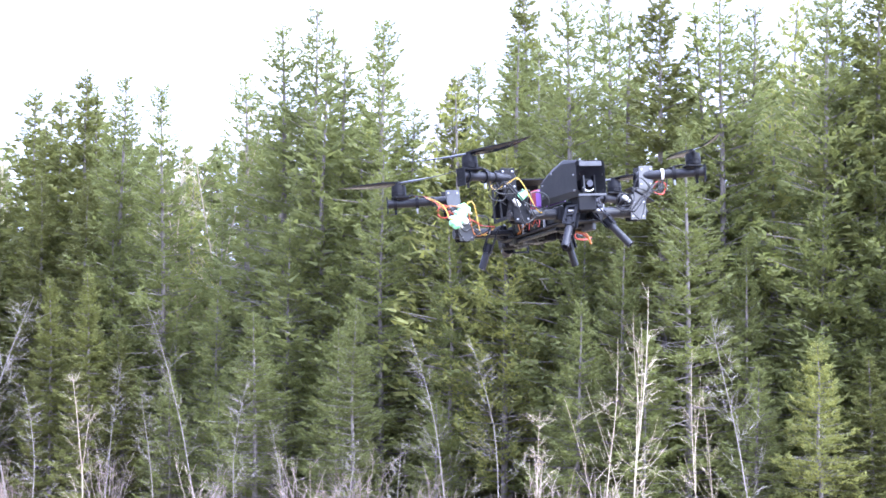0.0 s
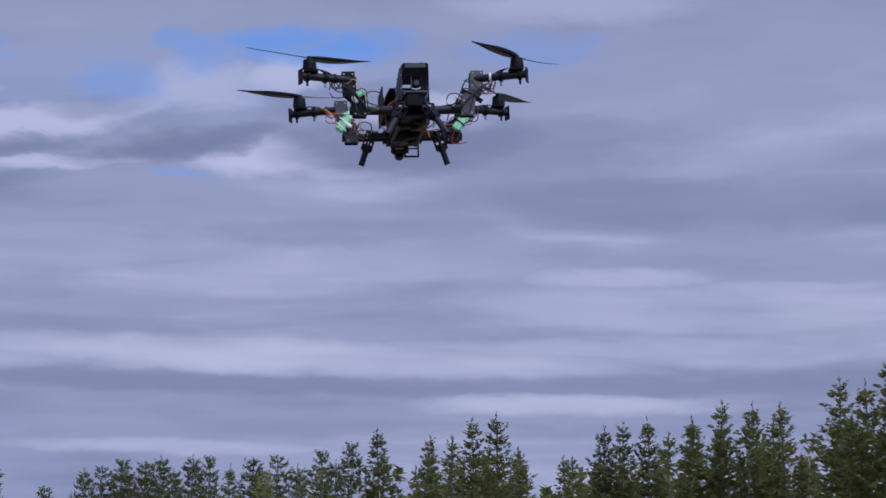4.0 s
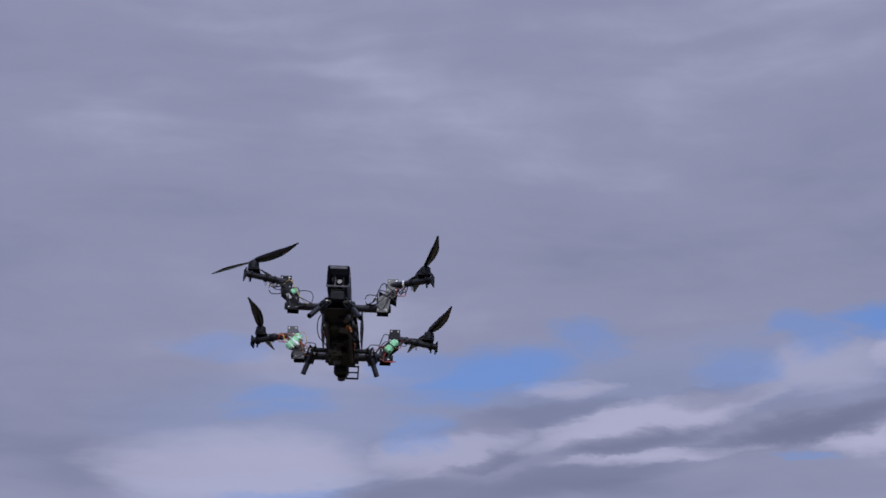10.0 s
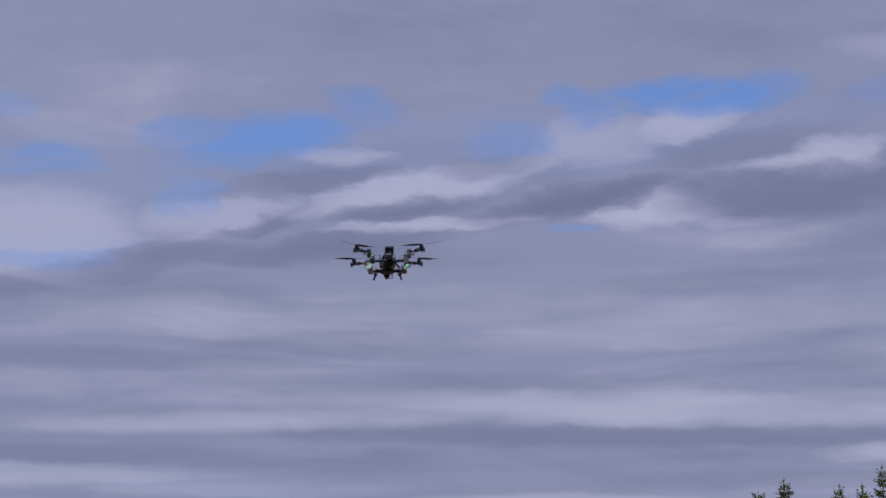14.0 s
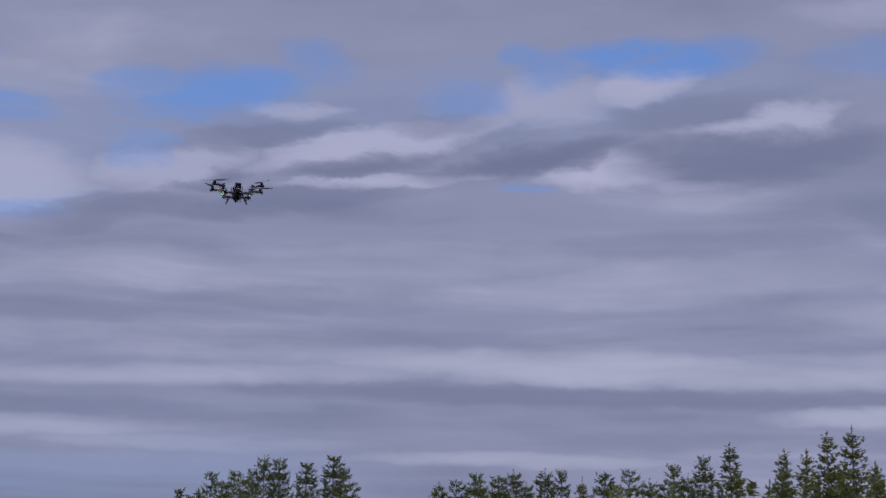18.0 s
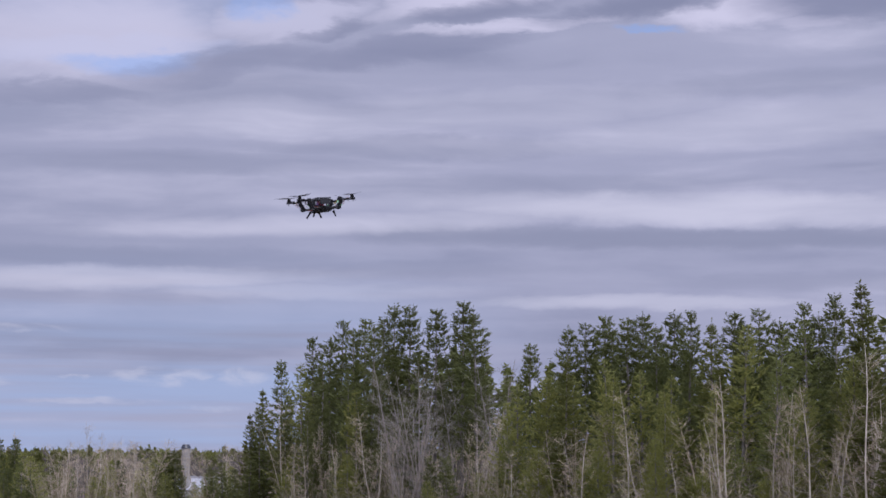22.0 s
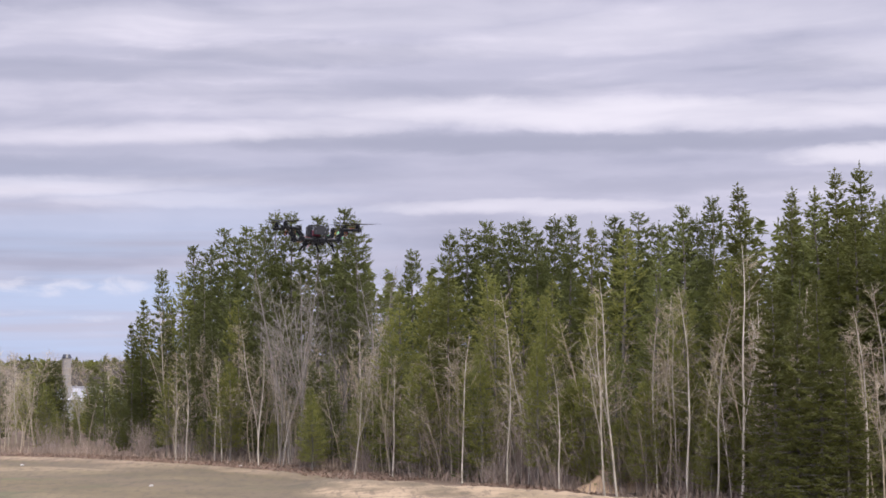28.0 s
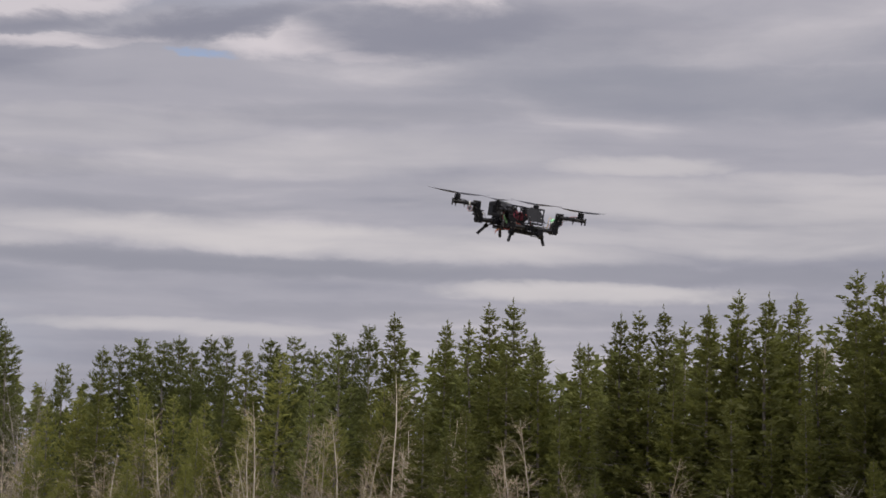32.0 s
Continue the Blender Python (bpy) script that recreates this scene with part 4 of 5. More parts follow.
def gable_house(width, depth, wall, rise, at, turn, walls, roof_mat, label):
    """A small gabled house: walls with thickness, an overhanging roof, windows and a door."""
    root = new("farmhouse")
    root.matrix_basis = at @ pose(0, 0, 0, 0, 0, turn)
    tagged(root, label, "house")
    for sx in (1, -1):
        bm = bmesh.new()
        bmesh.ops.create_cube(bm, size=1.0, matrix=Matrix.Translation((sx * width / 2, 0, wall / 2)) @ Matrix.Diagonal((0.2, depth, wall, 1)))
        part0("wall", bm, walls, root)
    for sy in (1, -1):
        bm = bmesh.new()
        out = [(-width / 2, 0), (width / 2, 0), (width / 2, wall), (0, wall + rise), (-width / 2, wall)]
        a = [bm.verts.new((x, sy * depth / 2 - 0.1, z)) for x, z in out]
        b = [bm.verts.new((x, sy * depth / 2 + 0.1, z)) for x, z in out]
        bm.faces.new(a), bm.faces.new(b[::-1])
        for k in range(5):
            bm.faces.new((a[k], a[(k + 1) % 5], b[(k + 1) % 5], b[k]))
        part0("gable_wall", bm, walls, root)
    run = math.hypot(width / 2, rise)
    for sx in (1, -1):
        bm = bmesh.new()
        ang = math.atan2(rise, width / 2) * sx
        m = Matrix.Translation((sx * width / 4, 0, wall + rise / 2 + 0.08)) @ Matrix.Rotation(ang, 4, "Y") @ Matrix.Diagonal((run + 0.5, depth + 0.7, 0.12, 1))
        bmesh.ops.create_cube(bm, size=1.0, matrix=m)
        part0("roof", bm, roof_mat, root)
    for x in (-width / 4, width / 4):
        bm = bmesh.new()
        bmesh.ops.create_cube(bm, size=1.0, matrix=Matrix.Translation((x, -depth / 2 - 0.12, wall * 0.55)) @ Matrix.Diagonal((0.9, 0.06, 1.1, 1)))
        part0("window", bm, PANE, root)
    return root


def part0(name, bm, mat, parent):
    me = bpy.data.meshes.new(name)
    bmesh.ops.recalc_face_normals(bm, faces=bm.faces[:])
    bm.to_mesh(me)
    bm.free()
    me.materials.append(mat)
    ob = new(name, me)
    ob.parent = parent
    return ob


WALL_WHITE = material("white_siding", (0.42, 0.42, 0.41), (0.34, 0.34, 0.33), 0.8, 0.6)
ROOF_GREY = material("grey_metal_roof", (0.40, 0.41, 0.43), (0.30, 0.31, 0.33), 0.6, 0.5)
CONCRETE = material("grey_concrete", (0.25, 0.24, 0.225), (0.19, 0.18, 0.17), 0.6, 0.85)
PANE = material("dark_window", (0.03, 0.035, 0.045), (0.02, 0.02, 0.03), 1.0, 0.15)
STONE = material("pale_stone", (0.40, 0.375, 0.34), (0.27, 0.25, 0.23), 2.0, 0.9, vary=0.2)


def farm():
    x, y = spot(-6.2, 206)
    gable_house(5.0, 7.0, 2.2, 1.1, pose(x, y, 0), 35, WALL_WHITE, ROOF_GREY, "white farmhouse with a grey metal roof behind the trees")
    x, y = spot(-6.66, 204)
    silo = new("silo")
    silo.matrix_basis = pose(x, y, 0)
    tagged(silo, "narrow grey concrete silo with a dark cap", "silo")
    bm = bmesh.new()
    bmesh.ops.create_cone(bm, cap_ends=True, segments=20, radius1=0.46, radius2=0.43, depth=6.4, matrix=Matrix.Translation((0, 0, 3.2)))
    part0("barrel", bm, CONCRETE, silo)
    bm = bmesh.new()
    bmesh.ops.create_cone(bm, cap_ends=True, segments=20, radius1=0.52, radius2=0.34, depth=0.4, matrix=Matrix.Translation((0, 0, 6.6)))
    part0("cap", bm, PANE, silo)
    # a heap of pale stones at the field's end
    rng = random.Random(3)
    heap = new("stone_heap")
    x, y = spot(-11.0, 149)
    heap.matrix_basis = pose(x, y, ground_height(x, y))
    tagged(heap, "low heap of pale stones at the field's end", "stones")
    for k in range(26):
        bm = bmesh.new()
        bmesh.ops.create_icosphere(bm, subdivisions=1, radius=rng.uniform(0.14, 0.32))
        for v in bm.verts:
            v.co *= rng.uniform(0.8, 1.2)
        bm.transform(Matrix.Translation((rng.gauss(0, 0.7), rng.gauss(0, 0.5), rng.uniform(0.05, 0.3))))
        part0("stone", bm, STONE, heap)
    field_stones()
    # the bare sandy bank between the birches
    m = material("bare_sand", (0.46, 0.32, 0.19), (0.34, 0.23, 0.14), 0.8, 0.95, bump=0.6, bump_scale=4.0)
    v, f = [], []
    x0, y0 = spot(9.2, edge(9.2) + 1.2)
    n = 22
    for i in range(n + 1):
        for j in range(n + 1):
            u, w = i / n * 2 - 1, j / n * 2 - 1
            r = math.hypot(u, w)
            z = 1.5 * max(0, 1 - r * r) ** 1.3 * (0.8 + 0.5 * noise.noise((u * 2.3, w * 2.3, 5))) - 0.1
            v.append((x0 + u * 2.4, y0 + w * 2.2, ground_height(x0, y0) + z))
    for i in range(n):
        for j in range(n):
            a = i * (n + 1) + j
            f.append((a, a + n + 1, a + n + 2, a + 1))
    tagged(new("sand_bank", mesh_of("sand_bank", v, f, m, True)), "bare orange sand bank among the birches", "sand bank")


farm()


# ---- the drone ----
BLACK = material("black_plastic", (0.0058, 0.0062, 0.0082), (0.004, 0.0042, 0.0056), 40.0, 0.5, bump=0.1, bump_scale=400)
CARBON = material("carbon_tube", (0.011, 0.0115, 0.0145), (0.007, 0.0073, 0.009), 120.0, 0.38, bump=0.15, bump_scale=700)
GREY = material("grey_plate", (0.048, 0.050, 0.056), (0.036, 0.038, 0.043), 30.0, 0.45, bump=0.05, bump_scale=300)
PALE = material("brushed_grey_plate", (0.075, 0.075, 0.072), (0.055, 0.055, 0.053), 40.0, 0.42, metal=0.45)
STEEL = material("steel_screw", (0.30, 0.30, 0.30), (0.20, 0.20, 0.20), 90.0, 0.3, metal=0.9)
PURPLE = material("purple_wrap", (0.20, 0.08, 0.34), (0.14, 0.05, 0.25), 30.0, 0.4)
REDBAND = material("red_label", (0.24, 0.03, 0.05), (0.16, 0.02, 0.035), 30.0, 0.45)
GREEN = material("green_tape", (0.30, 0.70, 0.38), (0.20, 0.55, 0.27), 60.0, 0.55, bump=0.4, bump_scale=120)
WHITE = material("white_tie", (0.74, 0.75, 0.72), (0.6, 0.6, 0.58), 60.0, 0.5)
RED = material("red_wire", (0.38, 0.05, 0.03), (0.28, 0.035, 0.02), 80.0, 0.45)
ORANGE = material("orange_wire", (0.42, 0.15, 0.03), (0.33, 0.11, 0.02), 80.0, 0.45)
YELLOW = material("yellow_wire", (0.55, 0.36, 0.05), (0.45, 0.3, 0.05), 80.0, 0.45)
WIRE = material("black_wire", (0.016, 0.016, 0.017), (0.01, 0.01, 0.011), 80.0, 0.4)
BLADE = material("glossy_blade", (0.006, 0.0065, 0.009), (0.004, 0.0042, 0.006), 60.0, 0.24)
BOARD = material("circuit_board", (0.016, 0.024, 0.019), (0.024, 0.022, 0.017), 140.0, 0.5, bump=0.5, bump_scale=260)
LENS = material("dark_lens", (0.01, 0.01, 0.013), (0.006, 0.006, 0.008), 30.0, 0.08)

for m, level in ((BLACK, 0.14), (CARBON, 0.22), (GREY, 0.30), (BOARD, 0.2), (WIRE, 0.3)):
    m.node_tree.nodes["Principled BSDF"].inputs["Specular IOR Level"].default_value = level

drone = new("drone")
tagged(drone, "black and grey four-rotor drone with tube arms and loose wiring", "drone")


def part(name, bm, mat, parent, label="", smooth=False):
    me = bpy.data.meshes.new(name)
    bmesh.ops.recalc_face_normals(bm, faces=bm.faces[:])
    bm.to_mesh(me)
    bm.free()
    me.materials.append(mat)
    if smooth:
        me.polygons.foreach_set("use_smooth", [True] * len(me.polygons))
        me.set_sharp_from_angle(angle=radians(35))
    ob = new(name, me)
    ob.parent = parent
    return tagged(ob, label)


def rod(a, b, r, r2=None, sides=16, hollow=0.0):
    """A round bar or, hollow, a pipe with a wall."""
    a, b = Vector(a), Vector(b)
    bm = bmesh.new()
    if not hollow:
        bmesh.ops.create_cone(bm, cap_ends=True, segments=sides, radius1=r, radius2=r if r2 is None else r2, depth=(b - a).length)
    else:
        h = (b - a).length / 2
        rings = []
        for rad, z in ((r, -h), (r, h), (r - hollow, h), (r - hollow, -h)):
            rings.append([bm.verts.new((rad * math.cos(6.28319 * k / sides), rad * math.sin(6.28319 * k / sides), z)) for k in range(sides)])
        for i in range(4):
            p, q = rings[i], rings[(i + 1) % 4]
            for k in range(sides):
                bm.faces.new((p[k], p[(k + 1) % sides], q[(k + 1) % sides], q[k]))
    bm.transform(Matrix.Translation((a + b) / 2) @ (b - a).to_track_quat("Z", "Y").to_matrix().to_4x4())
    return bm


def box(c, s, bevel=0.003, turn=None):
    bm = bmesh.new()
    bmesh.ops.create_cube(bm, size=1.0)
    bm.transform(Matrix.Diagonal((*s, 1)))
    if bevel:
        bmesh.ops.bevel(bm, geom=bm.edges[:], offset=min(bevel, min(s) * 0.3), segments=1, affect="EDGES")
    bm.transform(Matrix.Translation(c) @ (turn.to_4x4() if turn else Matrix()))
    return bm


def plate(outline, thick, frame_m):
    """A flat plate from an outline in its own plane, set upright by frame_m; with bevelled rim."""
    bm = bmesh.new()
    lo = [bm.verts.new((x, y, -thick / 2)) for x, y in outline]
    hi = [bm.verts.new((x, y, thick / 2)) for x, y in outline]
    n = len(outline)
    bm.faces.new(lo[::-1])
    bm.faces.new(hi)
    for k in range(n):
        bm.faces.new((lo[k], lo[(k + 1) % n], hi[(k + 1) % n], hi[k]))
    bmesh.ops.bevel(bm, geom=bm.edges[:], offset=thick * 0.2, segments=1, affect="EDGES")
    bm.transform(frame_m)
    return bm


def lattice(w, h, bars, thick, rim, frame_m):
    """An open frame with cross bars, as one cut plate."""
    bm = bmesh.new()

    def bar(x0, y0, x1, y1, wd):
        d = Vector((x1 - x0, y1 - y0, 0))
        m = Matrix.Translation(((x0 + x1) / 2, (y0 + y1) / 2, 0)) @ Matrix.Rotation(math.atan2(d.y, d.x), 4, "Z") @ Matrix.Diagonal((d.length + wd * 0.6, wd, thick, 1))
        bmesh.ops.create_cube(bm, size=1.0, matrix=m)

    bar(0, 0, w, 0, rim), bar(0, h, w, h, rim), bar(0, 0, 0, h, rim), bar(w, 0, w, h, rim)
    for x0, y0, x1, y1 in bars:
        bar(x0 * w, y0 * h, x1 * w, y1 * h, rim * 0.8)
    bm.transform(frame_m)
    return bm


def wire(name, pts, r, mat, parent, label=""):
    """A limp wire through points, smoothed."""
    p = [Vector(q) for q in pts]
    out = []
    for i in range(len(p) - 1):
        a, b, c, d = p[max(i - 1, 0)], p[i], p[i + 1], p[min(i + 2, len(p) - 1)]
        for k in range(5):
            t = k / 5
            out.append(0.5 * (2 * b + (c - a) * t + (2 * a - 5 * b + 4 * c - d) * t * t + (3 * b - a - 3 * c + d) * t ** 3))
    out.append(p[-1])
    v, f = [], []
    tube(out, [r] * len(out), 5, v, f)
    return part_mesh(name, mesh_of(name, v, f, mat, True), parent, label)


XZ = Matrix.Rotation(radians(90), 4, "X")  # a plate's plane, set upright across the drone
SCREW = None


def screw(parent, p, axis):
    global SCREW
    if SCREW is None:
        ob = part("screw", rod((0, 0, -0.002), (0, 0, 0.002), 0.0036, 0.003, 8), STEEL, parent)
        SCREW = ob.data
    else:
        ob = new("screw", SCREW)
        ob.parent = parent
    ob.matrix_basis = Matrix.Translation(p) @ Vector(axis).to_track_quat("Z", "Y").to_matrix().to_4x4()


# frame, decks and clutter between them
part("lower_deck", box((0, 0.0, -0.078), (0.118, 0.50, 0.006), 0.002), BLACK, drone)
part("upper_deck", box((0, 0.02, -0.022), (0.112, 0.44, 0.006), 0.002), BLACK, drone)
for k, (x, y, w, l, h, m, nm) in enumerate(((0.0, 0.13, 0.09, 0.10, 0.036, BLACK, "speed_controller"), (0.0, 0.0, 0.085, 0.10, 0.038, BOARD, "circuit_board"),
                                            (0.022, -0.12, 0.05, 0.09, 0.034, BLACK, "receiver"), (-0.03, -0.13, 0.035, 0.07, 0.03, BOARD, "circuit_board"),
                                            (0.0, -0.21, 0.07, 0.05, 0.036, BLACK, "power_module"))):
    part(nm, box((x, y, -0.052), (w, l, h), 0.003), m, drone)
for x in (-0.05, 0.05):
    for y in (-0.22, -0.08, 0.08, 0.21):
        part("standoff", rod((x, y, -0.076), (x, y, -0.024), 0.004, sides=8), STEEL, drone)
rng = random.Random(11)
for sx in (1, -1):
    part("side_rail", rod((0.046 * sx, -0.19, -0.090), (0.046 * sx, 0.16, -0.090), 0.007, hollow=0.002), CARBON, drone)
for k in range(22):
    sz = (rng.uniform(0.014, 0.05), rng.uniform(0.014, 0.055), rng.uniform(0.012, 0.03))
    c = (rng.uniform(-0.045, 0.045), rng.uniform(-0.22, 0.20), -0.081 - sz[2] / 2 + 0.003)
    part("belly_unit", box(c, sz, 0.003, Matrix.Rotation(rng.uniform(-0.4, 0.4), 3, "Z")), (BLACK, BOARD, GREY, BLACK)[k % 4], drone)
for k in range(14):
    sz = (rng.uniform(0.010, 0.03), rng.uniform(0.014, 0.04), rng.uniform(0.012, 0.028))
    c = (rng.choice((-1, 1)) * rng.uniform(0.048, 0.066), rng.uniform(-0.2, 0.2), rng.uniform(-0.07, -0.03))
    part("side_unit", box(c, sz, 0.003, Matrix.Rotation(rng.uniform(-0.5, 0.5), 3, "Z")), (BLACK, BOARD, BLACK, GREY)[k % 4], drone)


# hood: folded grey sheet, open before, with the camera inside
def hood_bm():
    rings = ((0.062, -0.008, 0.076), (0.12, -0.010, 0.094), (0.215, -0.012, 0.107), (0.318, -0.014, 0.090))
    bm = bmesh.new()
    rows = []
    for y, zb, zt in rings:
        c = 0.020 if y < 0.2 else 0.012 if y < 0.3 else 0.006
        ring = [(0.040, zb), (0.046, zb + 0.018), (0.046, zt - c), (0.046 - c * 0.8, zt), (-0.046 + c * 0.8, zt), (-0.046, zt - c), (-0.046, zb + 0.018), (-0.040, zb)]
        rows.append([bm.verts.new((x, y, z)) for x, z in ring])
    for p, q in zip(rows, rows[1:]):
        for k in range(7):
            bm.faces.new((p[k], p[k + 1], q[k + 1], q[k]))
    bmesh.ops.solidify(bm, geom=bm.faces[:], thickness=0.0025)
    return bm


hood = part("hood", hood_bm(), GREY, drone, "dark grey folded sheet hood")
part("front_strip", box((0, 0.3195, 0.080), (0.072, 0.003, 0.014), 0.001), GREY, hood)
part("bottom_strut", box((0, 0.3185, -0.011), (0.090, 0.006, 0.007), 0.001), GREY, hood)
for sx in (1, -1):
    for y, z in ((0.08, 0.05), (0.15, 0.075), (0.30, 0.05), (0.30, 0.005), (0.08, 0.02)):
        screw(hood, (0.0475 * sx, y, z), (sx, 0, 0))
    for y, zt in ((0.205, 0.106), (0.305, 0.094)):
        screw(hood, (0.026 * sx, y, zt + 0.001), (0, 0, 1))
part("tape_patch", box((0.030, 0.185, 0.099), (0.016, 0.04, 0.004), 0.001, Matrix.Rotation(radians(48), 3, "Y")), WHITE, hood, "white tape patch")
cam_body = part("camera_body", box((-0.006, 0.262, 0.028), (0.034, 0.04, 0.032), 0.004), BLACK, drone)
part("lens", rod((-0.006, 0.282, 0.026), (-0.006, 0.296, 0.026), 0.010), LENS, cam_body)
part("camera_stay", box((-0.022, 0.285, 0.02), (0.005, 0.02, 0.06), 0.001), BLACK, cam_body)
part("camera_stay", box((0.012, 0.285, 0.025), (0.004, 0.02, 0.05), 0.001), GREY, cam_body)
wire("lens_guard", [(0.020 * math.cos(a) - 0.004, 0.290, 0.022 + 0.018 * math.sin(a)) for a in [math.pi + 0.35 + 0.35 * i for i in range(8)]], 0.0018, WHITE, cam_body, "white curved strip under the lens")
part("inner_board", box((0.0, 0.24, 0.0), (0.06, 0.07, 0.006), 0.001), BOARD, drone)
part("neck", box((0, 0.245, -0.03), (0.06, 0.075, 0.045), 0.004), BLACK, drone)
# battery and its bands
battery = part("battery", box((0, 0.012, 0.020), (0.074, 0.105, 0.060), 0.008), PURPLE, drone, "purple wrapped battery")
part("label_band", box((0, -0.018, 0.020), (0.077, 0.052, 0.063), 0.006), REDBAND, battery, "red label band")
part("strap", box((0, 0.05, 0.018), (0.080, 0.014, 0.070), 0.003), BLACK, battery)

# rear superstructure: slanted cover on two cut side frames
BARS = ((0.33, 0, 0.33, 1), (0.66, 0, 0.66, 1), (0, 0.5, 0.33, 0.9), (0.33, 0.55, 0.66, 0.35), (0.66, 0.5, 1, 0.8))
rear = part("rear_cover", plate([(-0.075, 0.0), (0.075, 0.0), (0.062, 0.115), (-0.062, 0.115)], 0.004,
                                Matrix.Translation((0, -0.262, 0.0)) @ Matrix.Rotation(radians(52), 4, "X")), BLACK, drone, "black slanted rear plate")
part("top_plate", plate([(-0.062, -0.192), (0.062, -0.192), (0.056, -0.055), (-0.056, -0.055)], 0.004, Matrix.Translation((0, 0, 0.092))), BLACK, rear)
for sx in (1, -1):
    turn = Matrix(((0, 0, 1, 0), (1, 0, 0, 0), (0, 1, 0, 0), (0, 0, 0, 1)))
    part("side_frame", lattice(0.17, 0.11, BARS, 0.004, 0.011, Matrix.Translation((0.084 * sx, -0.215, -0.018)) @ turn), BLACK, rear)
    wire("loop_wire", [(0.056 * sx, 0.14, -0.02), (0.092 * sx, 0.06, -0.03), (0.094 * sx, -0.05, -0.045), (0.058 * sx, -0.13, -0.05)], 0.0022, WIRE, drone)
    for x, z, y in ((0.05, 0.03, -0.243), (0.05, 0.08, -0.203)):
        screw(rear, (x * sx, y, z), (0, -0.79, 0.61))
# tail pod with its little ladder frame
pod = part("tail_pod", box((0.004, -0.292, -0.068), (0.062, 0.066, 0.058), 0.008), BLACK, drone)
part("pod_lens", rod((0.004, -0.312, -0.094), (0.004, -0.330, -0.103), 0.018), LENS, pod)
part("pod_strap", box((0.004, -0.285, -0.068), (0.066, 0.012, 0.062), 0.003), BOARD, pod)
part("ladder_frame", lattice(0.05, 0.06, ((0, 0.5, 1, 0.5),), 0.006, 0.006, Matrix.Translation((-0.068, -0.318, -0.105)) @ XZ), BLACK, drone)

# arms
props = []
S_OUT = [(0.163, -0.076), (0.211, -0.076), (0.217, -0.018), (0.243, 0.004), (0.248, 0.084), (0.202, 0.084), (0.199, 0.020), (0.168, -0.006)]
for key, sx, sy in (("FR", 1, 1), ("FL", -1, 1), ("RR", 1, -1), ("RL", -1, -1)):
    mx, my = (0.36 if sy > 0 else 0.373) * sx, 0.28 * sy
    by = 0.212 if sy > 0 else -0.222
    arm = part("arm", rod((0.045 * sx, by, -0.052), (0.222 * sx, by, -0.052), 0.0155), CARBON, drone, smooth=True)
    part("arm_clamp", box((0.062 * sx, by, -0.052), (0.022, 0.044, 0.044), 0.004), BLACK, arm)
    e = Vector((mx * 1.095, my * 1.03 if sy > 0 else my * 1.07, 0.056))
    s0 = Vector((0.200 * sx, by, 0.056))
    mt = part("motor_tube", rod(s0, e, 0.0138, hollow=0.003, sides=20), CARBON, drone, smooth=True)
    for n, off in enumerate((-0.018, 0.018)):
        # FL and RR: grey front plate, black rear one; sunlight put into the colour
        br = part("bracket_plate", plate([(x * sx, z) for x, z in (S_OUT if sx > 0 else S_OUT[::-1])], 0.0035, Matrix.Translation((0, by + off, 0)) @ XZ),
                  PALE if key == "FL" and off > 0 else GREY if key == "RR" and off > 0 else BLACK, drone, "cut arm bracket plate")
        for x, z in ((0.170, -0.066), (0.203, -0.066), (0.176, -0.024), (0.208, -0.024), (0.206, 0.030), (0.236, 0.030), (0.210, 0.074), (0.240, 0.074)):
            screw(br, (x * sx, by + off * 1.12, z), (0, 1 if off > 0 else -1, 0))
    part("bracket_core", box((0.21 * sx, by, 0.002), (0.012, 0.032, 0.13), 0.002), BLACK, drone)
    d = (e - s0).normalized()
    for k, q in enumerate((0.03, 0.105)):
        c = e - d * q * 0.9
        part("clamp", rod(c - d * 0.005, c + d * 0.005, 0.0195, hollow=0.004), BLACK, mt)
        part("clamp_stud", rod(c + Vector((0, 0, -0.016)), c + Vector((0, 0, -0.034)), 0.004, sides=8), STEEL if k else BLACK, mt)
    part("end_plate", plate([(-0.017, -0.030), (0.017, -0.030), (0.017, 0.022), (-0.017, 0.022)], 0.004,
                            Matrix.Translation(e - d * 0.002) @ d.to_track_quat("Z", "Y").to_matrix().to_4x4()), BLACK, mt)
    part("tube_band", rod(s0 + d * 0.075, s0 + d * 0.083, 0.0168, hollow=0.002), WHITE if key == "FL" else BLACK, mt, "tie round the tube")
    motor = part("motor", rod((mx, my, 0.078), (mx, my, 0.092), 0.0225, 0.0225, 20), BLACK, drone, smooth=True)
    part("motor_mount", box((mx - 0.004 * sx, my, 0.074), (0.050, 0.040, 0.007), 0.002), BLACK, motor)
    part("motor_bell", rod((mx, my, 0.0925), (mx, my, 0.112), 0.0235, 0.0215, 20), BLACK, motor, smooth=True)
    for k in range(6):
        a = k * 1.0472
        part("stator_slot", box((mx + 0.0222 * math.cos(a), my + 0.0222 * math.sin(a), 0.085), (0.004, 0.007, 0.011), 0.001, Matrix.Rotation(a, 3, "Z")), BLACK, motor)
    # legs
    if sy > 0:
        top, foot = Vector((0.040 * sx, 0.262, -0.050)), Vector((0.105 * sx, 0.328, -0.162))
    else:
        top, foot = Vector((0.121 * sx, -0.150, -0.058)), Vector((0.159 * sx, -0.169, -0.168))
    w = (foot - top).normalized()
    leg = part("leg", rod(top + w * 0.045, foot, 0.0112, hollow=0.0025), CARBON, drone, smooth=True)
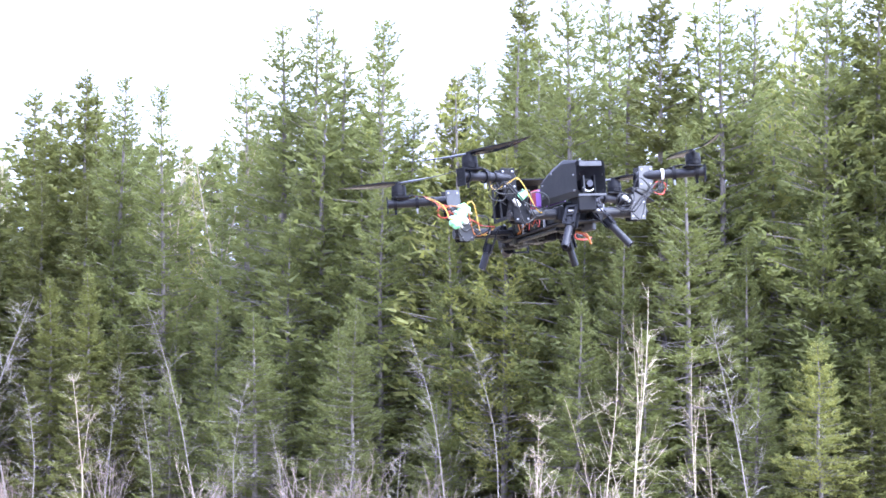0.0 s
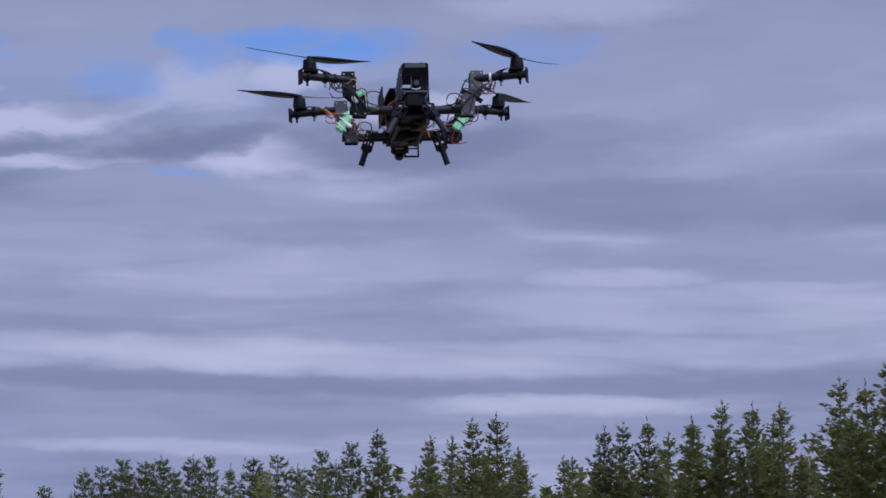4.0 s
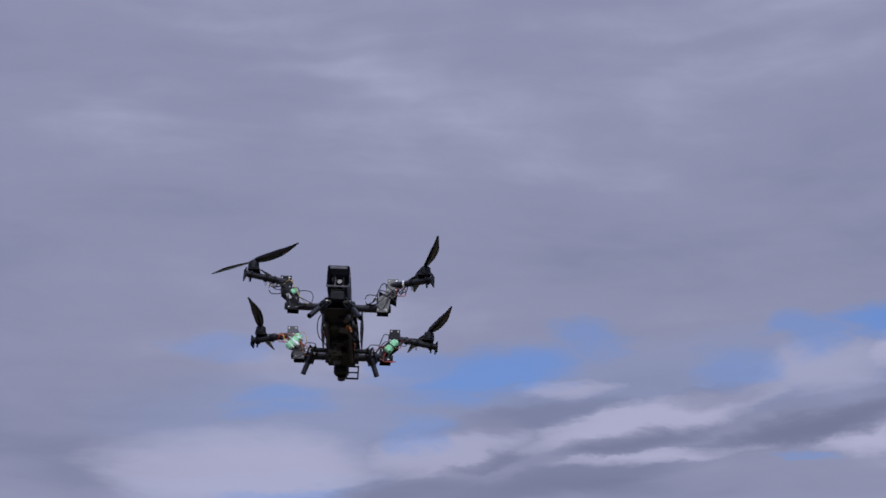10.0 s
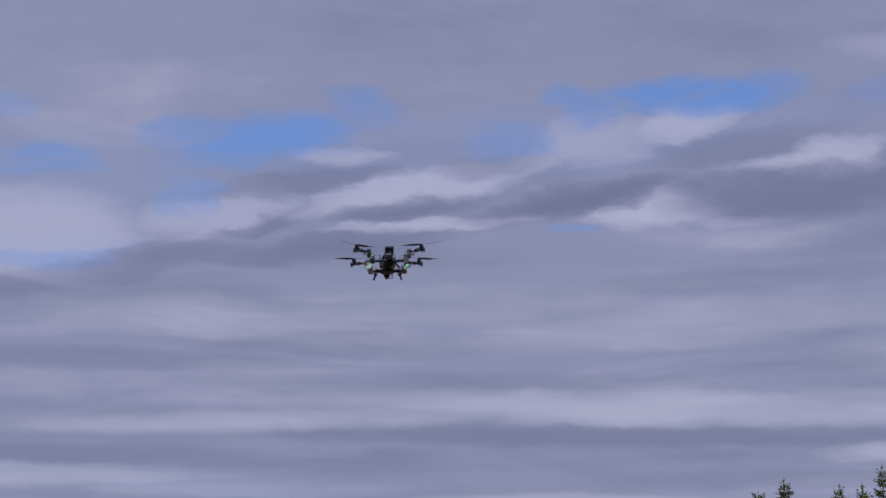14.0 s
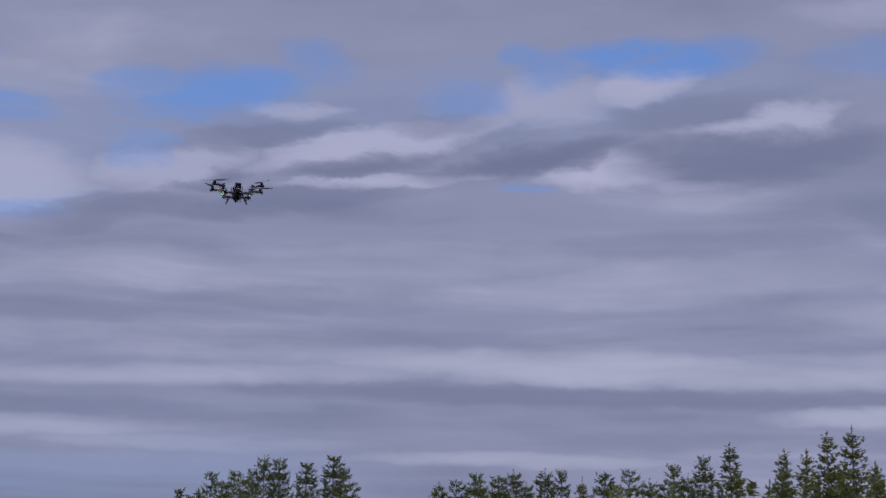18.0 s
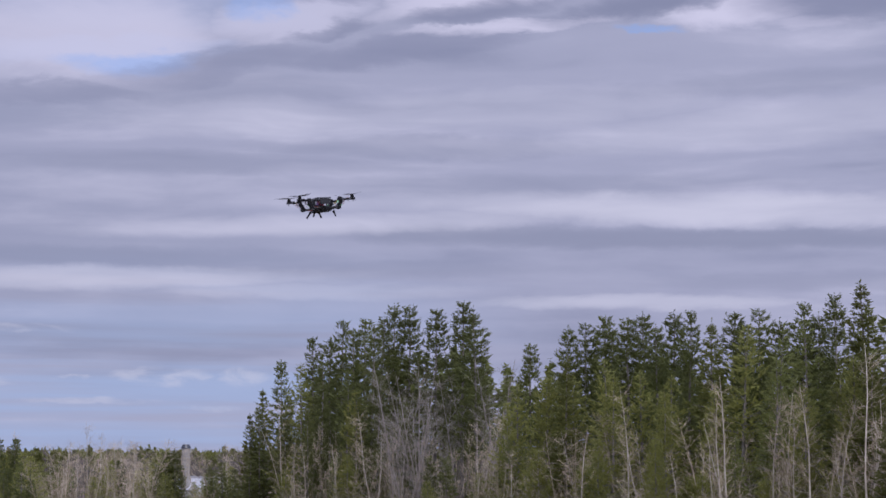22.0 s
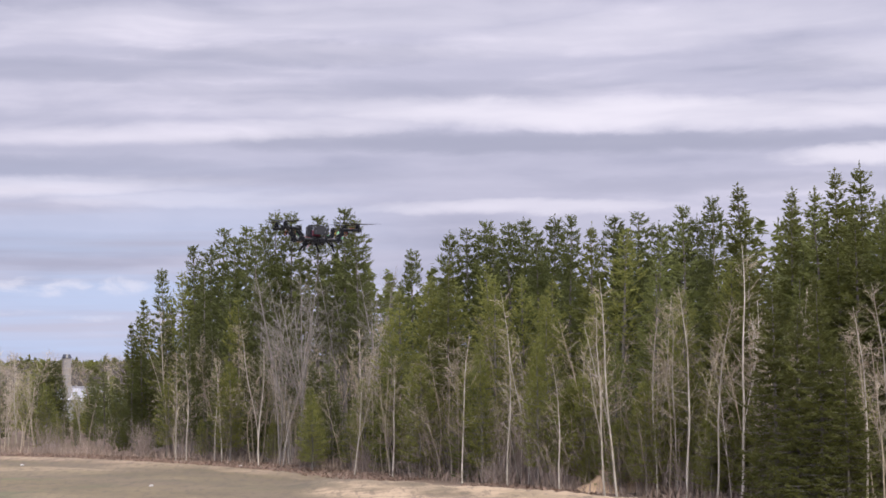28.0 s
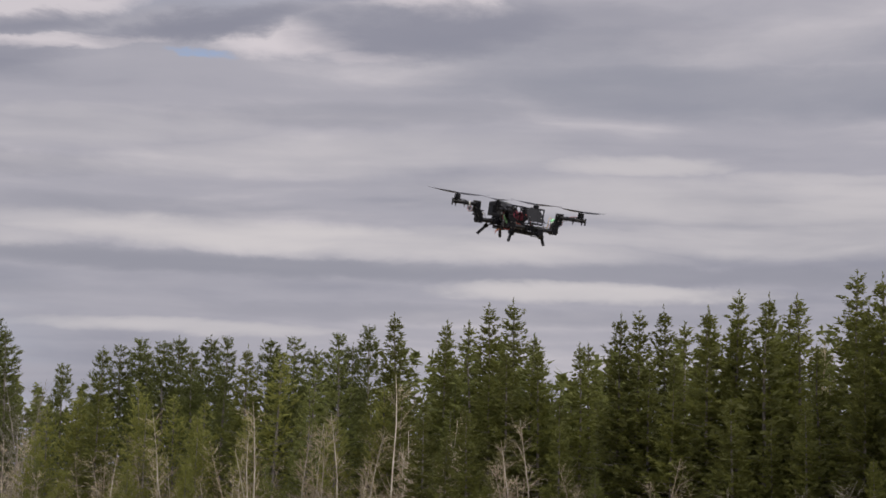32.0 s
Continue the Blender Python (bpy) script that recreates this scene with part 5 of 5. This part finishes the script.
    q = w.to_track_quat("Z", "Y").to_matrix().to_4x4()
    for off in (-0.012, 0.012):
        part("leg_bracket", lattice(0.030, 0.066, ((0, 0.5, 1, 0.5), (0, 0.75, 1, 0.75)), 0.0035, 0.0085, Matrix.Translation(top - w * 0.008) @ q @ Matrix.Translation((-0.015, off, 0)) @ XZ), BLACK, leg)
    part("leg_socket", rod(top + w * 0.038, top + w * 0.066, 0.0145), BLACK, leg)
    part("leg_axle", rod(top + Vector((-0.016, 0, 0)), top + Vector((0.016, 0, 0)), 0.006, sides=10), STEEL, leg)
    if sy < 0:
        part("leg_root", box((0.095 * sx, -0.150, -0.060), (0.075, 0.022, 0.016), 0.003), BLACK, drone)
    # wiring out to each motor
    rng = random.Random(sx * 7 + sy * 3 + 20)
    for k, m in enumerate((WIRE, WIRE, RED if sy < 0 else WIRE, ORANGE if key in ("RR",) else WIRE, YELLOW if key in ("FR", "RR") else WIRE)):
        j = lambda s: rng.uniform(-s, s)
        wire("motor_wire", [(0.09 * sx, by * 0.9, -0.035), (0.150 * sx + j(0.01), by + 0.03 + j(0.01), -0.045 + j(0.02)), (0.185 * sx + j(0.02), by + 0.04 + j(0.008), -0.075 + 0.03 * k),
                            (0.232 * sx + j(0.02), by + 0.035 + j(0.008), 0.01 + j(0.03)), (0.265 * sx + j(0.015), by + 0.03, 0.022 + j(0.015)),
                            (0.29 * sx + j(0.01), (by + my) / 2, 0.068), (mx - 0.03 * sx, my, 0.080)], 0.0021 if m is WIRE else 0.0016, m, drone)
    for k in range(2):
        c = Vector(((0.262 if k else 0.140) * sx, by + 0.028, 0.016 if k else -0.024))
        r = (0.036 if key == "FR" else 0.026) - 0.006 * k
        wire("wire_loop", [c + Vector((r * math.cos(a), 0.006 * math.sin(3 * a), r * math.sin(a))) for a in [0.6 * i for i in range(11)]], 0.002, RED if key in ("FL", "RR") and k else WIRE, drone)
    # taped speed controllers on the brackets
    ty = by + 0.034
    tilt = Matrix.Rotation(radians(38 * sx), 3, "Y")
    if key == "RR":
        esc = part("taped_controller", box((0.212 * sx, ty, 0.000), (0.036, 0.024, 0.084), 0.007, Matrix.Rotation(radians(-38), 3, "Y")), GREEN, drone, "white and green taped motor controller")
        part("tape_wrap", box((0.204 * sx, ty, -0.010), (0.039, 0.027, 0.016), 0.005, Matrix.Rotation(radians(-38), 3, "Y")), WHITE, esc, "white tape band")
        for z in (-0.024, 0.0, 0.024):
            part("cable_tie", box((0.212 * sx + z * -0.62, ty, z * 0.79), (0.052, 0.026, 0.004), 0.001, Matrix.Rotation(radians(-38 + z * 300), 3, "Y")), WHITE, esc)
    elif key == "RL":
        esc = part("taped_controller", box((0.214 * sx, ty, -0.008), (0.034, 0.024, 0.070), 0.008, tilt), GREEN, drone, "bright green taped motor controller")
        part("cable_tie", box((0.214 * sx, ty, -0.008), (0.038, 0.028, 0.005), 0.001, tilt), BLACK, esc)
        wire("red_lead", [(0.19 * sx, ty, -0.04), (0.18 * sx, ty - 0.01, -0.075), (0.205 * sx, ty, -0.085), (0.235 * sx, ty - 0.01, -0.078)], 0.0027, RED, esc, "red lead")
    elif key == "FR":
        part("tape_wrap", box((0.186 * sx, ty - 0.004, 0.004), (0.030, 0.016, 0.024), 0.006, tilt), GREEN, drone, "scrap of green tape")
        part("white_plug", box((0.205 * sx, by + 0.026, -0.018), (0.012, 0.010, 0.028), 0.002, tilt), WHITE, drone)
    else:
        part("cable_tie", box((0.206 * sx, by, -0.002), (0.085, 0.046, 0.006), 0.002, Matrix.Rotation(radians(-30), 3, "Y")), BLACK, drone)
        part("white_plug", box((0.158 * sx, by + 0.01, -0.012), (0.028, 0.010, 0.010), 0.002, tilt), WHITE, drone)
    # rotor
    pr = new("propeller")
    pr.parent = drone
    part("hub", rod((0, 0, -0.007), (0, 0, 0.005), 0.011, 0.009, 14), BLACK, pr)
    for k in (0, 1):
        v, f = [], []
        N = 13
        for i in range(N):
            u = i / (N - 1)
            r = 0.008 + 0.230 * u
            chord = 0.053 * (0.45 + 2.2 * u * math.exp(-2.6 * u)) * (1 - 0.78 * max(0, u - 0.55) / 0.45)
            tw = radians((24 - 17 * u) * (-1 if key in ("FR", "RL") else 1))
            z = 0.012 * u * u
            sweep = 0.010 * math.sin(3.0 * u)
            th = 0.0026 * (1 - 0.6 * u)
            for cx, cz in ((-0.5, 0.0), (0.0, 1.0), (0.5, 0.0), (0.0, -0.6)):
                yy, zz = cx * chord, cz * th
                v.append(Vector((r, sweep + yy * math.cos(tw) - zz * math.sin(tw), z + yy * math.sin(tw) + zz * math.cos(tw))))
        for i in range(N - 1):
            for c in range(4):
                f.append((i * 4 + c, i * 4 + (c + 1) % 4, (i + 1) * 4 + (c + 1) % 4, (i + 1) * 4 + c))
        f.append(tuple(range(4 * N - 4, 4 * N)))
        bl = part_mesh("blade", mesh_of("blade", v, f, BLADE, True), pr)
        bl.matrix_basis = Matrix.Rotation(math.pi * k, 4, "Z")
    props.append((pr, mx, my, key))
# loose orange servo leads between the decks
rng = random.Random(4)
for k in range(10):
    sx = 1 if k < 8 else -1
    y = rng.uniform(-0.16, 0.12)
    pts = [(0.058 * sx, y, -0.065 + rng.uniform(-0.01, 0.02))]
    for q in range(4):
        y += rng.uniform(-0.03, 0.035)
        pts.append((sx * rng.uniform(0.050, 0.061), y, rng.uniform(-0.072, -0.030)))
    wire("servo_lead", pts, 0.0014, (ORANGE, WIRE, RED, ORANGE, WIRE)[k % 5], drone)
for k in range(5):
    wire("battery_lead", [(0.03, -0.03 - 0.006 * k, 0.045), (0.060 + 0.004 * k, -0.05, 0.03 - 0.008 * k), (0.075, -0.075, 0.0), (0.062, -0.10 - 0.01 * k, -0.035)], 0.0032, (RED, WIRE, RED, WHITE, WIRE)[k], drone)
for k in range(2):
    wire("belly_lead", [(-0.03, 0.10, -0.09), (-0.045, 0.14 + 0.02 * k, -0.105), (-0.06, 0.16, -0.125 - 0.012 * k)], 0.0032, (RED, ORANGE)[k], drone, "hanging red lead")

SPIN = {
    "FR": [114, 48, 128, 86, 24, 146, 15, 30, 144, 22, 144, 136, 68, 6, 32, 42, 32, 144, 156, 104, 7, 16, 59, 77, 111, 86, 47, 28, 124, 132, 5, 20, 0],
    "FL": [80, 80, 160, 104, 42, 81, 70, 44, 156, 2, 102, 94, 118, 128, 159, 93, 75, 77, 119, 105, 31, 132, 136, 172, 141, 51, 57, 116, 117, 30, 125, 156, 134],
    "RR": [126, 52, 110, 136, 14, 168, 0, 13, 124, 90, 80, 90, 76, 116, 175, 169, 53, 25, 56, 7, 160, 119, 105, 44, 84, 34, 139, 85, 166, 20, 5, 45, 4],
    "RL": [127, 93, 44, 110, 50, 67, 45, 132, 40, 50, 114, 50, 4, 38, 16, 109, 118, 93, 167, 167, 37, 109, 113, 44, 53, 87, 133, 52, 129, 4, 117, 39, 30],
}
DRONE_ROWS = [
    (0.0, 3.92, 4.57, 6.33, 5.2, 2.6, 163.8),
    (0.5, 3.89, 4.80, 6.44, 3.4, 3.6, 164.0),
    (1.0, 3.74, 5.11, 6.59, 1.5, 4.7, 164.2),
    (1.5, 3.31, 5.30, 6.73, 3.8, 1.9, 165.5),
    (2.0, 2.80, 5.48, 6.87, 6.1, -0.9, 166.8),
    (2.5, 2.42, 5.81, 7.05, 6.4, 0.7, 168.7),
    (3.0, 2.05, 6.09, 7.22, 6.1, 0.1, 169.1),
    (3.5, 1.81, 6.45, 7.34, 2.6, 1.3, 170.4),
    (4.0, 1.60, 6.71, 7.74, -0.8, 2.6, 171.7),
    (4.5, 1.31, 6.86, 8.19, -0.8, 2.5, 172.6),
    (6.5, 0.19, 6.84, 8.96, -1.0, -2.2, 148.6),
    (7.0, 0.09, 6.81, 9.00, -1.1, -1.3, 148.2),
    (7.5, -0.03, 6.73, 8.93, -1.8, 3.4, 171.4),
    (8.0, -0.25, 6.59, 8.88, 2.1, 5.1, -176.0),
    (8.5, -0.60, 6.52, 8.73, 6.1, 0.7, -176.3),
    (9.0, -0.88, 6.78, 8.67, 6.6, -1.8, -176.4),
    (9.5, -1.03, 7.41, 8.60, 9.9, -1.9, -176.1),
    (10.0, -0.99, 8.09, 8.37, 13.2, -2.1, -176.5),
    (10.5, -0.84, 9.25, 8.19, 14.8, -1.6, -177.8),
    (11.0, -0.61, 10.39, 7.98, 16.3, -1.1, -178.4),
    (11.5, -0.37, 12.19, 7.98, 17.9, -0.0, -177.4),
    (12.0, -0.16, 13.92, 8.35, 18.1, 1.0, -177.7),
    (12.5, 0.08, 16.28, 8.97, 13.6, 1.7, -177.8),
    (13.0, 0.29, 18.64, 9.57, 9.0, 2.4, -178.0),
    (13.5, 0.39, 20.31, 10.06, 6.7, 2.0, -178.2),
    (15.5, 0.68, 27.17, 11.11, -2.8, 0.5, -179.0),
    (16.0, 0.28, 28.83, 11.65, -5.2, 0.2, -179.1),
    (16.5, 0.05, 29.38, 11.90, -5.2, 2.5, -167.7),
    (17.0, -0.27, 29.93, 12.15, -4.8, 4.8, -156.3),
    (17.5, -0.61, 30.04, 12.28, -3.7, 2.4, -166.0),
    (18.0, -0.95, 30.17, 12.34, -2.2, 0.3, -175.8),
    (18.5, -1.25, 29.16, 11.86, 1.2, -2.3, 149.3),
    (19.0, -1.39, 29.52, 11.38, -0.6, -5.2, 136.4),
    (19.5, -1.27, 28.63, 10.66, -1.2, -2.2, 135.6),
    (20.0, -1.23, 28.55, 10.23, -0.5, -5.3, 114.5),
    (20.5, -1.18, 26.80, 9.65, 2.9, -7.8, 92.5),
    (21.0, -1.19, 26.79, 9.47, 2.9, -2.9, 69.2),
    (21.5, -1.23, 26.74, 9.39, 3.7, -3.4, 41.6),
    (22.0, -1.36, 26.95, 9.38, 3.0, -4.8, 19.6),
    (22.5, -1.58, 25.87, 9.15, -1.0, -1.5, 15.7),
    (23.0, -2.01, 24.77, 8.88, -5.1, 1.6, 11.6),
    (23.5, -2.40, 23.80, 8.63, -4.7, 3.9, 11.5),
    (24.0, -2.55, 22.84, 8.39, -4.3, 6.2, 11.4),
    (24.5, -2.44, 22.44, 8.18, -3.8, 5.1, 11.7),
    (26.5, -0.93, 20.91, 7.45, -1.8, 0.9, 12.4),
    (27.0, -0.46, 20.51, 7.31, -1.3, -0.1, 12.6),
    (27.5, -0.11, 20.38, 7.25, 0.5, 0.9, 11.8),
    (28.0, 0.16, 20.25, 7.27, 2.4, 2.0, 11.1),
    (28.5, 0.52, 19.48, 7.34, 0.0, 2.2, 16.1),
    (29.0, 1.03, 18.69, 7.42, -2.4, 2.6, 21.1),
    (29.5, 1.67, 18.51, 7.59, -0.1, -1.2, 22.1),
    (30.0, 2.24, 18.32, 7.78, 2.0, -4.9, 23.0),
    (30.5, 2.50, 17.66, 8.06, 8.8, -2.2, 21.2),
    (31.0, 2.86, 16.97, 8.30, 15.4, 0.8, 19.6),
    (31.5, 3.37, 15.47, 8.26, 13.5, 1.0, 19.5),
    (32.0, 4.02, 13.91, 7.97, 11.7, 1.3, 19.3),
]


def motions():
    walk(drone, [(t, pose(x, y, z, rx, ry, rz)) for t, x, y, z, rx, ry, rz in DRONE_ROWS])
    for pr, mx, my, key in props:
        way = -1 if key in ("FR", "RL") else 1
        rows, now = [], float(SPIN[key][0])
        for s in range(32):
            turn = (SPIN[key][s + 1] - SPIN[key][s]) * 1.0
            turn += 180.0 * round((2340.0 * way - turn) / 180.0)
            for k in range(30):
                rows.append((s + k / 30.0, pose(mx, my, 0.120, 0, 0, now + turn * k / 30.0)))
            now += turn
        rows.append((32.0, pose(mx, my, 0.120, 0, 0, now)))
        walk(pr, rows)


motions()
